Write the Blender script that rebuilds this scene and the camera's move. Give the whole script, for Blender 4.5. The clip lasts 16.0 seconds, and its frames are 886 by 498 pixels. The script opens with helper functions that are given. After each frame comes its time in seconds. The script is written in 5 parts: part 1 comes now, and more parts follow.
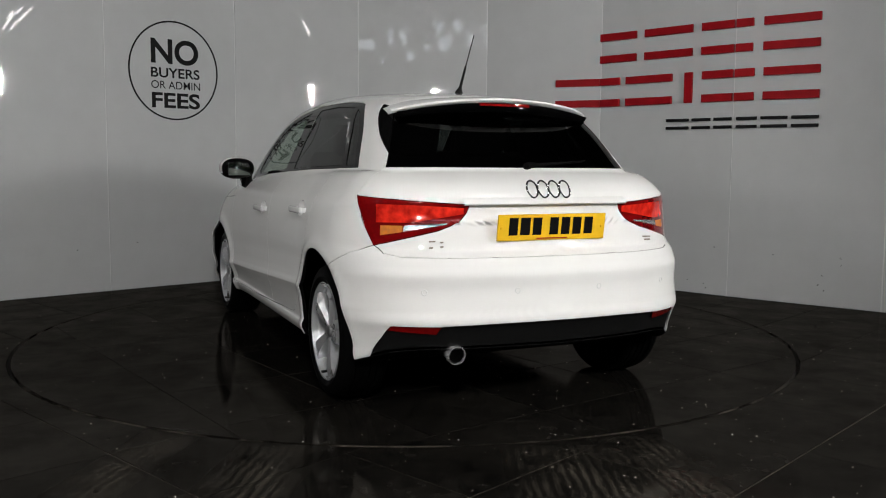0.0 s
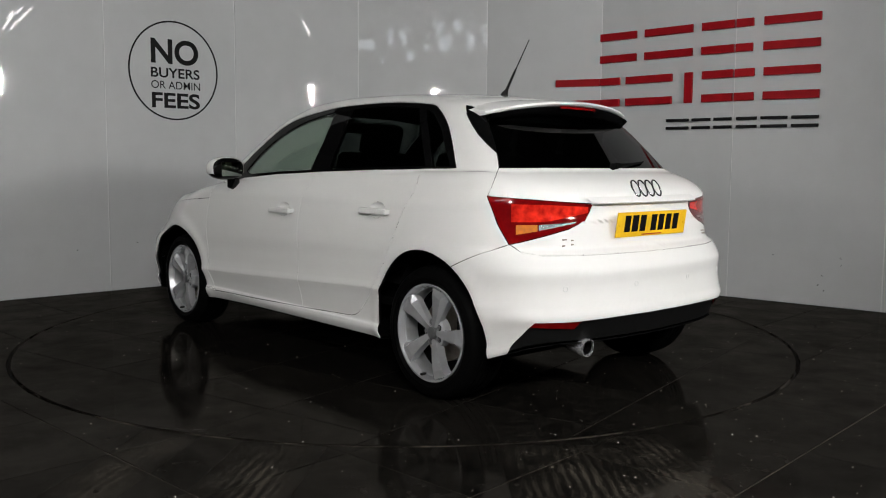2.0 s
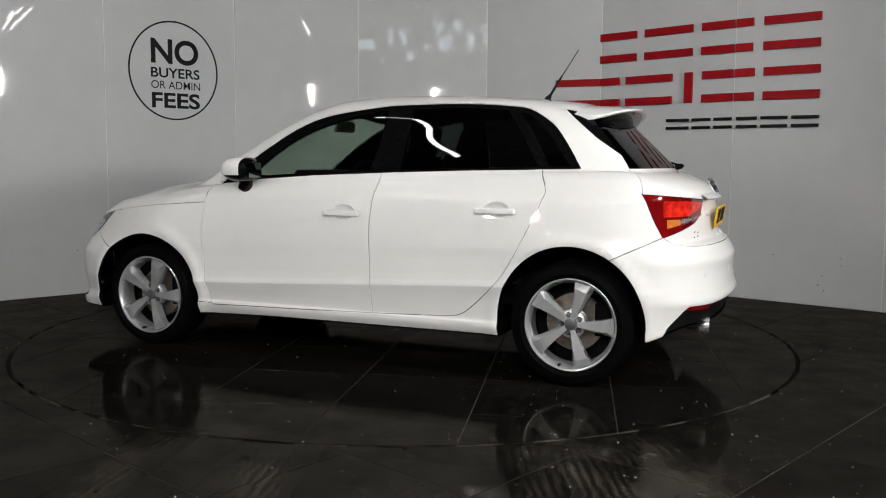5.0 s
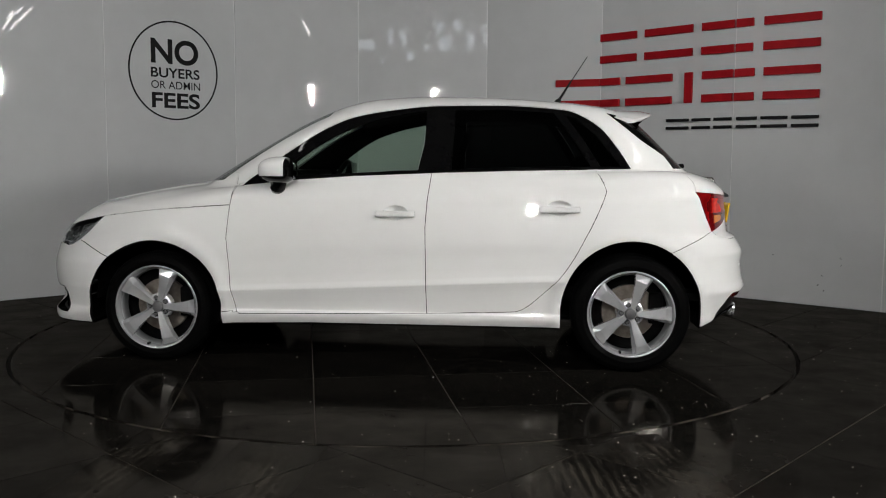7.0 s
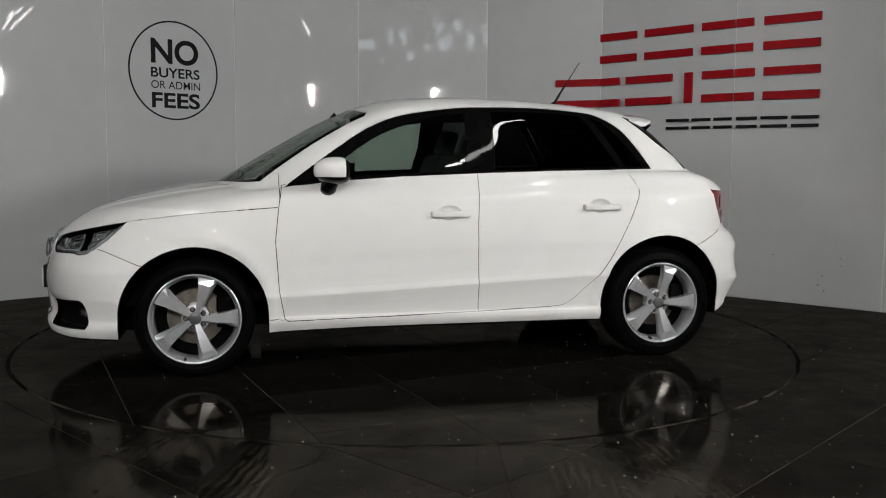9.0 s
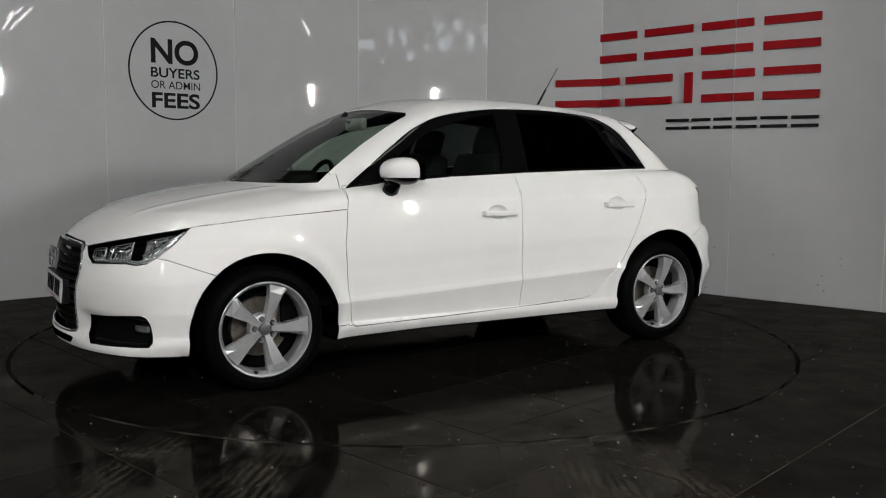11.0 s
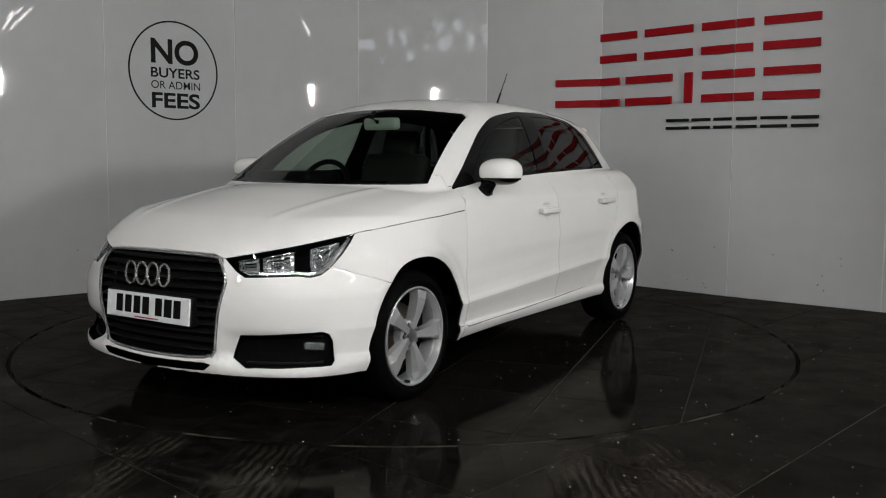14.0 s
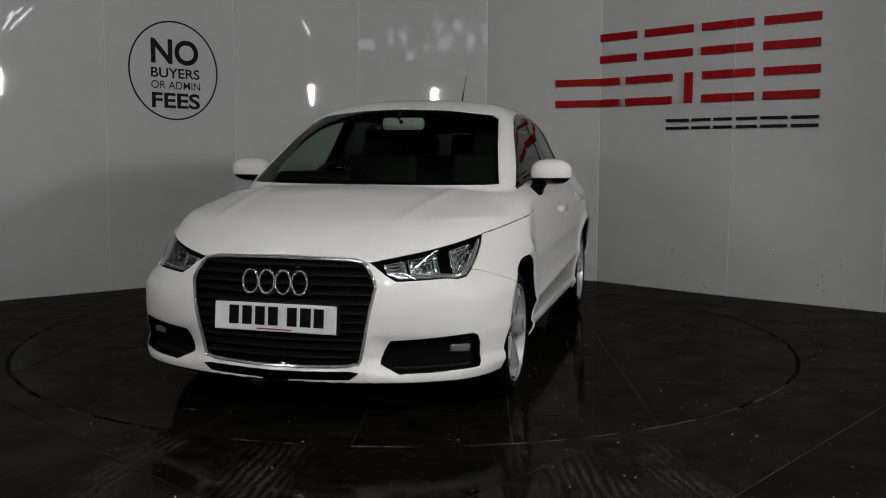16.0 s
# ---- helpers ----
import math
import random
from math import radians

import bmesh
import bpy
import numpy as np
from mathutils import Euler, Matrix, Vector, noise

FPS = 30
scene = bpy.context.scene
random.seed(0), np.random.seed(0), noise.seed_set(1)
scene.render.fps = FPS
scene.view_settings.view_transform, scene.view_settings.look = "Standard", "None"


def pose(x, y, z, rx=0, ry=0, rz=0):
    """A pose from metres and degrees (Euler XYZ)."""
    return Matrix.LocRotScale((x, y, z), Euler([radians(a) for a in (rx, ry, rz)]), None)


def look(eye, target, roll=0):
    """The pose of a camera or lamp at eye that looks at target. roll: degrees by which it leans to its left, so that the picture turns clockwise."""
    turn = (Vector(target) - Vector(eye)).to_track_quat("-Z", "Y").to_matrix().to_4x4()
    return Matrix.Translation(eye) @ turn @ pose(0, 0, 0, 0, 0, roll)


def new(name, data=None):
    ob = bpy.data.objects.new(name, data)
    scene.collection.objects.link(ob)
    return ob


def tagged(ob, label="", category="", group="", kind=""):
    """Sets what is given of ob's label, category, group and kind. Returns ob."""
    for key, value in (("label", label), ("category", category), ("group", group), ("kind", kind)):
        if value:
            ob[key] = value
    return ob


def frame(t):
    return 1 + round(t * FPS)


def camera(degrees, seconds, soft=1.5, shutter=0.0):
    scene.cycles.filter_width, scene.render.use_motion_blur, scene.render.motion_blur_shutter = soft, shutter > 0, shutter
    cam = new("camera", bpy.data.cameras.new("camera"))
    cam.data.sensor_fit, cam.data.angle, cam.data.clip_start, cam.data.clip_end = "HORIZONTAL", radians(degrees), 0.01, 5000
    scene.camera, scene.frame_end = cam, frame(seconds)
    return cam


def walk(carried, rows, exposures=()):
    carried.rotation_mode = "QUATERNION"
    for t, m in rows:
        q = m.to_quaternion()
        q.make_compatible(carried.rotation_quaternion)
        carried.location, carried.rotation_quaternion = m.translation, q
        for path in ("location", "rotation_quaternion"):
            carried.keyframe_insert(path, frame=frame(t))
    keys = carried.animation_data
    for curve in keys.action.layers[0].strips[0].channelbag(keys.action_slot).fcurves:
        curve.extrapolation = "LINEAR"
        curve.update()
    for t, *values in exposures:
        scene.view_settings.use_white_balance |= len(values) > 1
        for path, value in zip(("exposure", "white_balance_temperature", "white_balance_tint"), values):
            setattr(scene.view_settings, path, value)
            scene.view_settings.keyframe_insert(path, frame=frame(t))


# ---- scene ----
# The camera stands still before a turntable that carries a car round.
EXPOSURE = [(0, -0.26), (1.5, -0.21), (2.5, -0.08), (3.5, 0.12), (4.2, 0.14), (5.5, -0.12), (7, -0.36), (9, -0.38), (12.5, -0.33), (14, -0.42), (15, -0.74), (16, -0.86)]
TUBE_POWER = 30.0
FLOOD_POWER = 1150.0
# batten lamps: x, y, z, length, turn about the upright, width
LAMPS = [(-1.7, -7.5, 4.9, 3.0, 0, 0.14), (1.7, -7.5, 4.9, 3.0, 0, 0.14), (-2.6, -2.6, 4.9, 2.4, 90, 0.10), (2.5, -3.2, 4.9, 3.0, 90, 0.10),
         (13.5, -9.2, 4.9, 5.0, -37, 0.05), (13.62, -8.98, 4.9, 5.0, -37, 0.05), (10.1, -11.0, 4.9, 2.6, -50, 0.05)]
# upright flood lamps that cast the car's shadows on the backdrop: x, y, z, turn, width, height, share of the power,
# opening of the added light flaps to either side
FLOODS = [(-4.2, -6.0, 2.70, -35, 0.085, 0.45, 0.70, 62, 62), (4.16, -3.43, 2.30, 48, 0.07, 0.40, 1.50, 62, 31), (0.24, -5.9, 2.38, 0, 0.09, 0.32, 1.32, 62, 62)]
# the floor, the turntable and the backdrop: their size and the middle of the turntable
K = 1.0173
MIDDLE = Vector((-0.0017, 0.0935, 0))
PLACE = Matrix.Translation(MIDDLE) @ Matrix.Scale(K, 4)
cam = camera(53.56, 16.0, 1.1)
EYE = Vector((0.101, -5.404, 1.059))
YAW, PITCH, ROLL = radians(-1.073), radians(5.562), 0.438
AHEAD = Vector((-math.sin(YAW) * math.cos(PITCH), math.cos(YAW) * math.cos(PITCH), -math.sin(PITCH)))
CAM = look(EYE, EYE + AHEAD, ROLL)
walk(cam, [(0, CAM), (16, CAM)], EXPOSURE)


# ---- light of the hall outside the lamps ----
world = bpy.data.worlds.new("hall_light")
scene.world = world
world.use_nodes = True
world.node_tree.nodes["Background"].inputs[0].default_value = (0.9, 0.95, 1.0, 1)
world.node_tree.nodes["Background"].inputs[1].default_value = 0.02


# ---- materials ----
def material(name, base, rough=0.5, metal=0.0, grain=None, bump=0.0, scale=40.0, mottle=0.0, coat=0.0, spec=0.5, rough_var=0.0):
    m = bpy.data.materials.new(name)
    m.use_nodes = True
    nt = m.node_tree
    b = nt.nodes["Principled BSDF"]
    b.inputs["Base Color"].default_value = (*base, 1)
    b.inputs["Roughness"].default_value = rough
    b.inputs["Metallic"].default_value = metal
    b.inputs["Specular IOR Level"].default_value = spec
    b.inputs["Coat Weight"].default_value = coat
    b.inputs["Coat Roughness"].default_value = 0.04
    if grain or bump or rough_var:
        tc = nt.nodes.new("ShaderNodeTexCoord")
        fine = nt.nodes.new("ShaderNodeTexNoise")
        fine.inputs["Scale"].default_value = scale
        fine.inputs["Detail"].default_value = 6
        wide = nt.nodes.new("ShaderNodeTexNoise")
        wide.inputs["Scale"].default_value = scale / 14
        wide.inputs["Detail"].default_value = 4
        nt.links.new(tc.outputs["Object"], fine.inputs["Vector"])
        nt.links.new(tc.outputs["Object"], wide.inputs["Vector"])
        if grain:
            mix = nt.nodes.new("ShaderNodeMix")
            mix.data_type = "RGBA"
            mix.inputs["A"].default_value = (*base, 1)
            mix.inputs["B"].default_value = (*grain, 1)
            add = nt.nodes.new("ShaderNodeMath")
            add.operation = "MULTIPLY_ADD"
            nt.links.new(wide.outputs["Fac"], add.inputs[0])
            add.inputs[1].default_value = mottle
            nt.links.new(fine.outputs["Fac"], add.inputs[2])
            ramp = nt.nodes.new("ShaderNodeMapRange")
            ramp.inputs["From Min"].default_value = 0.35 + mottle * 0.4
            ramp.inputs["From Max"].default_value = 0.7 + mottle * 0.6
            nt.links.new(add.outputs[0], ramp.inputs["Value"])
            nt.links.new(ramp.outputs[0], mix.inputs["Factor"])
            nt.links.new(mix.outputs["Result"], b.inputs["Base Color"])
        if rough_var:
            rr = nt.nodes.new("ShaderNodeMapRange")
            rr.inputs["From Min"].default_value, rr.inputs["From Max"].default_value = 0.35, 0.7
            rr.inputs["To Min"].default_value, rr.inputs["To Max"].default_value = rough, rough + rough_var
            nt.links.new(wide.outputs["Fac"], rr.inputs["Value"])
            nt.links.new(rr.outputs[0], b.inputs["Roughness"])
        if bump:
            bp = nt.nodes.new("ShaderNodeBump")
            bp.inputs["Strength"].default_value = bump
            bp.inputs["Distance"].default_value = 0.002
            nt.links.new(fine.outputs["Fac"], bp.inputs["Height"])
            nt.links.new(bp.outputs[0], b.inputs["Normal"])
    return m


def glow(name, colour, strength):
    m = material(name, colour, 0.4)
    b = m.node_tree.nodes["Principled BSDF"]
    b.inputs["Emission Color"].default_value = (*colour, 1)
    b.inputs["Emission Strength"].default_value = strength
    return m


def glazing(name, tint, gloss=1.0):
    """Thin glass: a tinted see-through sheet with a real reflection on it."""
    m = bpy.data.materials.new(name)
    m.use_nodes = True
    nt = m.node_tree
    nt.nodes.remove(nt.nodes["Principled BSDF"])
    out = nt.nodes["Material Output"]
    clear = nt.nodes.new("ShaderNodeBsdfTransparent")
    clear.inputs[0].default_value = (*tint, 1)
    shine = nt.nodes.new("ShaderNodeBsdfGlossy")
    shine.inputs["Roughness"].default_value = 0.01
    shine.inputs["Color"].default_value = (gloss, gloss, gloss, 1)
    lw = nt.nodes.new("ShaderNodeLayerWeight")
    lw.inputs["Blend"].default_value = 0.5
    fifth = nt.nodes.new("ShaderNodeMath")
    fifth.operation = "POWER"
    fifth.inputs[1].default_value = 4.6
    nt.links.new(lw.outputs["Facing"], fifth.inputs[0])
    sheen = nt.nodes.new("ShaderNodeMath")
    sheen.operation = "MULTIPLY_ADD"
    sheen.inputs[1].default_value, sheen.inputs[2].default_value = 0.86, 0.055
    nt.links.new(fifth.outputs[0], sheen.inputs[0])
    mix = nt.nodes.new("ShaderNodeMixShader")
    nt.links.new(sheen.outputs[0], mix.inputs[0])
    nt.links.new(clear.outputs[0], mix.inputs[1])
    nt.links.new(shine.outputs[0], mix.inputs[2])
    nt.links.new(mix.outputs[0], out.inputs[0])
    return m


def polished_stone():
    """Dark dusty stone: a weak polish over a mottled black body, duller where dust lies."""
    m = material("black_polished_tile", (0.0030, 0.0028, 0.0026), 0.9, grain=(0.0140, 0.0126, 0.0108), scale=14, mottle=0.8, spec=0.0)
    nt = m.node_tree
    body = nt.nodes["Principled BSDF"]
    tc = nt.nodes.new("ShaderNodeTexCoord")
    dust = nt.nodes.new("ShaderNodeTexNoise")
    dust.inputs["Scale"].default_value = 2.2
    dust.inputs["Detail"].default_value = 7
    nt.links.new(tc.outputs["Object"], dust.inputs["Vector"])
    rough = nt.nodes.new("ShaderNodeMapRange")
    rough.inputs["From Min"].default_value, rough.inputs["From Max"].default_value = 0.35, 0.7
    rough.inputs["To Min"].default_value, rough.inputs["To Max"].default_value = 0.05, 0.16
    nt.links.new(dust.outputs["Fac"], rough.inputs["Value"])
    polish = nt.nodes.new("ShaderNodeBsdfGlossy")
    wear = nt.nodes.new("ShaderNodeTexNoise")
    wear.inputs["Scale"].default_value, wear.inputs["Detail"].default_value, wear.inputs["Roughness"].default_value = 3.1, 9, 0.68
    nt.links.new(tc.outputs["Object"], wear.inputs["Vector"])
    tone = nt.nodes.new("ShaderNodeValToRGB")
    tone.color_ramp.elements[0].position, tone.color_ramp.elements[1].position = 0.33, 0.68
    tone.color_ramp.elements[0].color = (0.095, 0.086, 0.076, 1)
    tone.color_ramp.elements[1].color = (0.230, 0.212, 0.190, 1)
    nt.links.new(wear.outputs["Fac"], tone.inputs["Fac"])
    nt.links.new(tone.outputs["Color"], polish.inputs["Color"])
    nt.links.new(rough.outputs[0], polish.inputs["Roughness"])
    fr = nt.nodes.new("ShaderNodeFresnel")
    fr.inputs[0].default_value = 1.5
    mix = nt.nodes.new("ShaderNodeMixShader")
    nt.links.new(fr.outputs[0], mix.inputs[0])
    nt.links.new(body.outputs[0], mix.inputs[1])
    nt.links.new(polish.outputs[0], mix.inputs[2])
    nt.links.new(mix.outputs[0], nt.nodes["Material Output"].inputs[0])
    return m


def dust_marks():
    """Pale brown dust that tyres have printed: ribs along the strip with gaps of bare floor."""
    m = bpy.data.materials.new("tyre_dust")
    m.use_nodes = True
    nt = m.node_tree
    b = nt.nodes["Principled BSDF"]
    b.inputs["Base Color"].default_value = (0.105, 0.088, 0.066, 1)
    b.inputs["Roughness"].default_value = 0.9
    tc = nt.nodes.new("ShaderNodeTexCoord")
    ribs = nt.nodes.new("ShaderNodeTexWave")
    ribs.inputs["Scale"].default_value = 9.0
    ribs.inputs["Distortion"].default_value = 5.0
    ribs.inputs["Detail"].default_value = 4
    ribs.bands_direction = "X"
    cloud = nt.nodes.new("ShaderNodeTexNoise")
    cloud.inputs["Scale"].default_value = 4.0
    cloud.inputs["Detail"].default_value = 8
    nt.links.new(tc.outputs["Object"], ribs.inputs["Vector"])
    nt.links.new(tc.outputs["Object"], cloud.inputs["Vector"])
    uv = nt.nodes.new("ShaderNodeAttribute")
    uv.attribute_name = "thin"
    k = nt.nodes.new("ShaderNodeMapRange")
    k.inputs["From Min"].default_value, k.inputs["From Max"].default_value = 0.40, 0.70
    nt.links.new(cloud.outputs["Fac"], k.inputs["Value"])
    r = nt.nodes.new("ShaderNodeMapRange")
    r.inputs["From Min"].default_value, r.inputs["From Max"].default_value = 0.25, 0.7
    r.inputs["To Min"].default_value, r.inputs["To Max"].default_value = 0.12, 1.0
    nt.links.new(ribs.outputs["Fac"], r.inputs["Value"])
    p = nt.nodes.new("ShaderNodeMath")
    p.operation = "MULTIPLY"
    nt.links.new(k.outputs[0], p.inputs[0])
    nt.links.new(r.outputs[0], p.inputs[1])
    q = nt.nodes.new("ShaderNodeMath")
    q.operation = "MULTIPLY"
    nt.links.new(p.outputs[0], q.inputs[0])
    nt.links.new(uv.outputs["Fac"], q.inputs[1])
    nt.links.new(q.outputs[0], b.inputs["Alpha"])
    return m


PAINT = material("white_paint", (0.74, 0.74, 0.735), 0.7, coat=1.0, grain=(0.725, 0.725, 0.72), scale=8, mottle=0.3, spec=0.05)
PAINT.node_tree.nodes["Principled BSDF"].inputs["Coat Roughness"].default_value = 0.012
PANEL = material("gloss_wall_panel", (0.52, 0.53, 0.54), 0.012, grain=(0.49, 0.50, 0.51), scale=5, mottle=0.5, rough_var=0.012, spec=0.4)
def waves():
    """Gentle waves over the wall panels, which bend what they mirror."""
    nt = PANEL.node_tree
    tc, n, bp = nt.nodes.new("ShaderNodeTexCoord"), nt.nodes.new("ShaderNodeTexNoise"), nt.nodes.new("ShaderNodeBump")
    n.inputs["Scale"].default_value, n.inputs["Detail"].default_value = 3.2, 1.5
    bp.inputs["Strength"].default_value, bp.inputs["Distance"].default_value = 0.5, 0.003
    nt.links.new(tc.outputs["Object"], n.inputs["Vector"])
    nt.links.new(n.outputs["Fac"], bp.inputs["Height"])
    nt.links.new(bp.outputs[0], nt.nodes["Principled BSDF"].inputs["Normal"])


waves()
JOINT = material("wall_joint", (0.60, 0.61, 0.61), 0.4)
BRIGHT = material("bright_silver", (0.82, 0.83, 0.85), 0.12, metal=0.80)
STONE = polished_stone()
GROUT = material("brown_grout", (0.065, 0.053, 0.040), 0.8, grain=(0.025, 0.021, 0.016), scale=30, mottle=0.5)
GAP = material("dark_gap", (0.005, 0.005, 0.005), 0.9, spec=0.05)
RED = material("red_sign_acrylic", (0.30, 0.004, 0.009), 0.5, grain=(0.26, 0.004, 0.008), scale=12, spec=0.15)
BLACK = material("black_sign_acrylic", (0.006, 0.006, 0.007), 0.5, grain=(0.009, 0.009, 0.009), scale=12, spec=0.12)
TRIM = material("gloss_black_trim", (0.003, 0.003, 0.0033), 0.03, grain=(0.004, 0.004, 0.004), scale=10, spec=0.12)
PLASTIC = material("black_plastic", (0.006, 0.006, 0.0063), 0.5, grain=(0.008, 0.008, 0.008), scale=160, bump=0.1, spec=0.10)
SHELL = material("dark_inner_shell", (0.003, 0.003, 0.0032), 0.85, grain=(0.005, 0.005, 0.005), scale=20, spec=0.02)
CLOTH = material("dark_seat_cloth", (0.008, 0.008, 0.009), 0.9, grain=(0.014, 0.014, 0.015), scale=120, bump=0.2)
RUBBER = material("tyre_rubber", (0.0025, 0.0025, 0.0026), 0.4, grain=(0.0030, 0.0030, 0.0030), scale=60, bump=0.05, spec=0.012)
ALLOY = material("silver_alloy", (0.60, 0.61, 0.63), 0.27, metal=0.62, grain=(0.55, 0.56, 0.58), scale=20, coat=0.3)
GREY_ALLOY = material("grey_alloy", (0.30, 0.31, 0.32), 0.42, metal=0.6, grain=(0.25, 0.255, 0.26), scale=20)
STEEL = material("brushed_steel", (0.30, 0.27, 0.24), 0.38, metal=0.9, grain=(0.20, 0.17, 0.14), scale=30)
CHROME = material("chrome", (0.85, 0.86, 0.88), 0.06, metal=1.0)
SMOKE = material("grey_cap", (0.12, 0.12, 0.125), 0.35, metal=0.4)
MIRROR = material("mirror_glass", (0.22, 0.25, 0.235), 0.02, metal=1.0)
YELLOW = material("yellow_plate", (0.80, 0.48, 0.02), 0.25, grain=(0.74, 0.44, 0.02), scale=30)
WHITE_PLATE = material("white_plate", (0.70, 0.72, 0.74), 0.25, grain=(0.65, 0.67, 0.69), scale=30)
RED_LENS = material("red_lens", (0.20, 0.003, 0.004), 0.05, coat=1.0, grain=(0.12, 0.002, 0.003), scale=22, mottle=0.4)
# the glow of light returned by the unlit lens is in this red
RED_BRIGHT = material("bright_red_lens", (0.85, 0.035, 0.018), 0.06, coat=1.0, grain=(0.26, 0.004, 0.004), scale=26, mottle=0.6, bump=0.3)
AMBER = material("amber_lens", (0.62, 0.20, 0.03), 0.10, coat=1.0, grain=(0.45, 0.16, 0.04), scale=50)
CLEAR_LAMP = material("silver_reflector", (0.80, 0.81, 0.82), 0.22, metal=0.75, grain=(0.40, 0.41, 0.42), scale=40)
GLASS = glazing("light_tinted_glass", (0.62, 0.72, 0.65), 0.7)
SCREEN = glazing("windscreen_glass", (0.55, 0.62, 0.56), 0.6)
PRIVACY = glazing("privacy_glass", (0.06, 0.066, 0.066), 0.65)
LENS = glazing("clear_lens", (0.90, 0.92, 0.92))
# near black: the darkness of the unlit hall is in this colour
HALL = material("darkened_hall_cladding", (0.022, 0.0225, 0.023), 0.85, grain=(0.014, 0.0145, 0.015), scale=6, mottle=0.6)
TUBE = glow("lamp_diffuser", (1.0, 0.985, 0.96), TUBE_POWER)
DAY = glow("frosted_daylight", (0.86, 0.93, 1.0), 7.0)
DUST = dust_marks()
SPECK = material("pale_grit", (0.45, 0.42, 0.38), 0.7, grain=(0.3, 0.28, 0.25), scale=60)


# ---- mesh helpers ----
def mesh_of(bm, name, smooth=False):
    me = bpy.data.meshes.new(name)
    bmesh.ops.recalc_face_normals(bm, faces=bm.faces)
    bm.to_mesh(me)
    bm.free()
    if smooth:
        for f in me.polygons:
            f.use_smooth = True
        me.set_sharp_from_angle(angle=radians(38))
    return me


def part(name, bm, mat, parent=None, label="", smooth=True):
    ob = new(name, mesh_of(bm, name, smooth) if isinstance(bm, bmesh.types.BMesh) else bm)
    if mat and not ob.data.materials:
        ob.data.materials.append(mat)
    ob.parent = parent
    return tagged(ob, label)


def box(bm, size, at=(0, 0, 0), bevel=0.0, turn=None, seg=2):
    r = bmesh.ops.create_cube(bm, size=1.0, matrix=Matrix.Translation(at) @ (turn or Matrix()) @ Matrix.Diagonal((*size, 1)))
    if bevel:
        es = list({e for v in r["verts"] for e in v.link_edges})
        bmesh.ops.bevel(bm, geom=es, offset=bevel, segments=seg, affect="EDGES", profile=0.6)
    return bm


def lathe(profile, n=48, axis="Y"):
    """Turns a list of (radius, along) about an axis."""
    bm = bmesh.new()
    rings = []
    for i in range(n):
        a = 2 * math.pi * i / n
        ring = []
        for r, h in profile:
            c, s = r * math.cos(a), r * math.sin(a)
            ring.append(bm.verts.new({"Y": (c, h, s), "Z": (c, s, h), "X": (h, c, s)}[axis]))
        rings.append(ring)
    for i in range(n):
        a, b = rings[i], rings[(i + 1) % n]
        for j in range(len(profile) - 1):
            bm.faces.new((a[j], b[j], b[j + 1], a[j + 1]))
    return bm


def tube(points, radius, n=8, closed=False):
    """A round bar along points."""
    bm = bmesh.new()
    pts = [Vector(p) for p in points]
    radii = radius if isinstance(radius, (list, tuple)) else [radius] * len(pts)
    rings = []
    for i, p in enumerate(pts):
        a = pts[i - 1] if (i or closed) else p
        b = pts[(i + 1) % len(pts)] if (i < len(pts) - 1 or closed) else p
        d = (b - a).normalized()
        u = d.cross(Vector((0, 0, 1)) if abs(d.z) < 0.9 else Vector((1, 0, 0))).normalized()
        w = d.cross(u)
        rings.append([bm.verts.new(p + (u * math.cos(2 * math.pi * k / n) + w * math.sin(2 * math.pi * k / n)) * radii[i]) for k in range(n)])
    m = len(rings)
    for i in range(m if closed else m - 1):
        a, b = rings[i], rings[(i + 1) % m]
        for k in range(n):
            bm.faces.new((a[k], a[(k + 1) % n], b[(k + 1) % n], b[k]))
    if not closed:
        bm.faces.new(rings[0])
        bm.faces.new(rings[-1])
    return bm


def prism(points, lift, depth):
    """A plate: a polygon of 3D points, thickened by depth along lift."""
    bm = bmesh.new()
    d = Vector(lift).normalized() * depth
    a = [bm.verts.new(Vector(p)) for p in points]
    b = [bm.verts.new(Vector(p) + d) for p in points]
    bm.faces.new(a)
    bm.faces.new(b[::-1])
    for i in range(len(a)):
        j = (i + 1) % len(a)
        bm.faces.new((a[j], a[i], b[i], b[j]))
    return bm


def rounded(points, n=5):
    """A closed Catmull-Rom line through points of any dimension."""
    p = np.array(points, float)
    out = []
    for i in range(len(p)):
        a, b, c, d = p[i - 1], p[i], p[(i + 1) % len(p)], p[(i + 2) % len(p)]
        for k in range(n):
            t = k / n
            out.append(0.5 * (2 * b + (c - a) * t + (2 * a - 5 * b + 4 * c - d) * t * t + (3 * b - a - 3 * c + d) * t ** 3))
    return np.array(out)


def sweep(points, n=6):
    """An open Catmull-Rom line."""
    p = np.array(points, float)
    p = np.vstack([2 * p[0] - p[1], p, 2 * p[-1] - p[-2]])
    out = []
    for i in range(1, len(p) - 2):
        a, b, c, d = p[i - 1], p[i], p[i + 1], p[i + 2]
        for k in range(n):
            t = k / n
            out.append(0.5 * (2 * b + (c - a) * t + (2 * a - 5 * b + 4 * c - d) * t * t + (3 * b - a - 3 * c + d) * t ** 3))
    out.append(p[-2])
    return np.array(out)


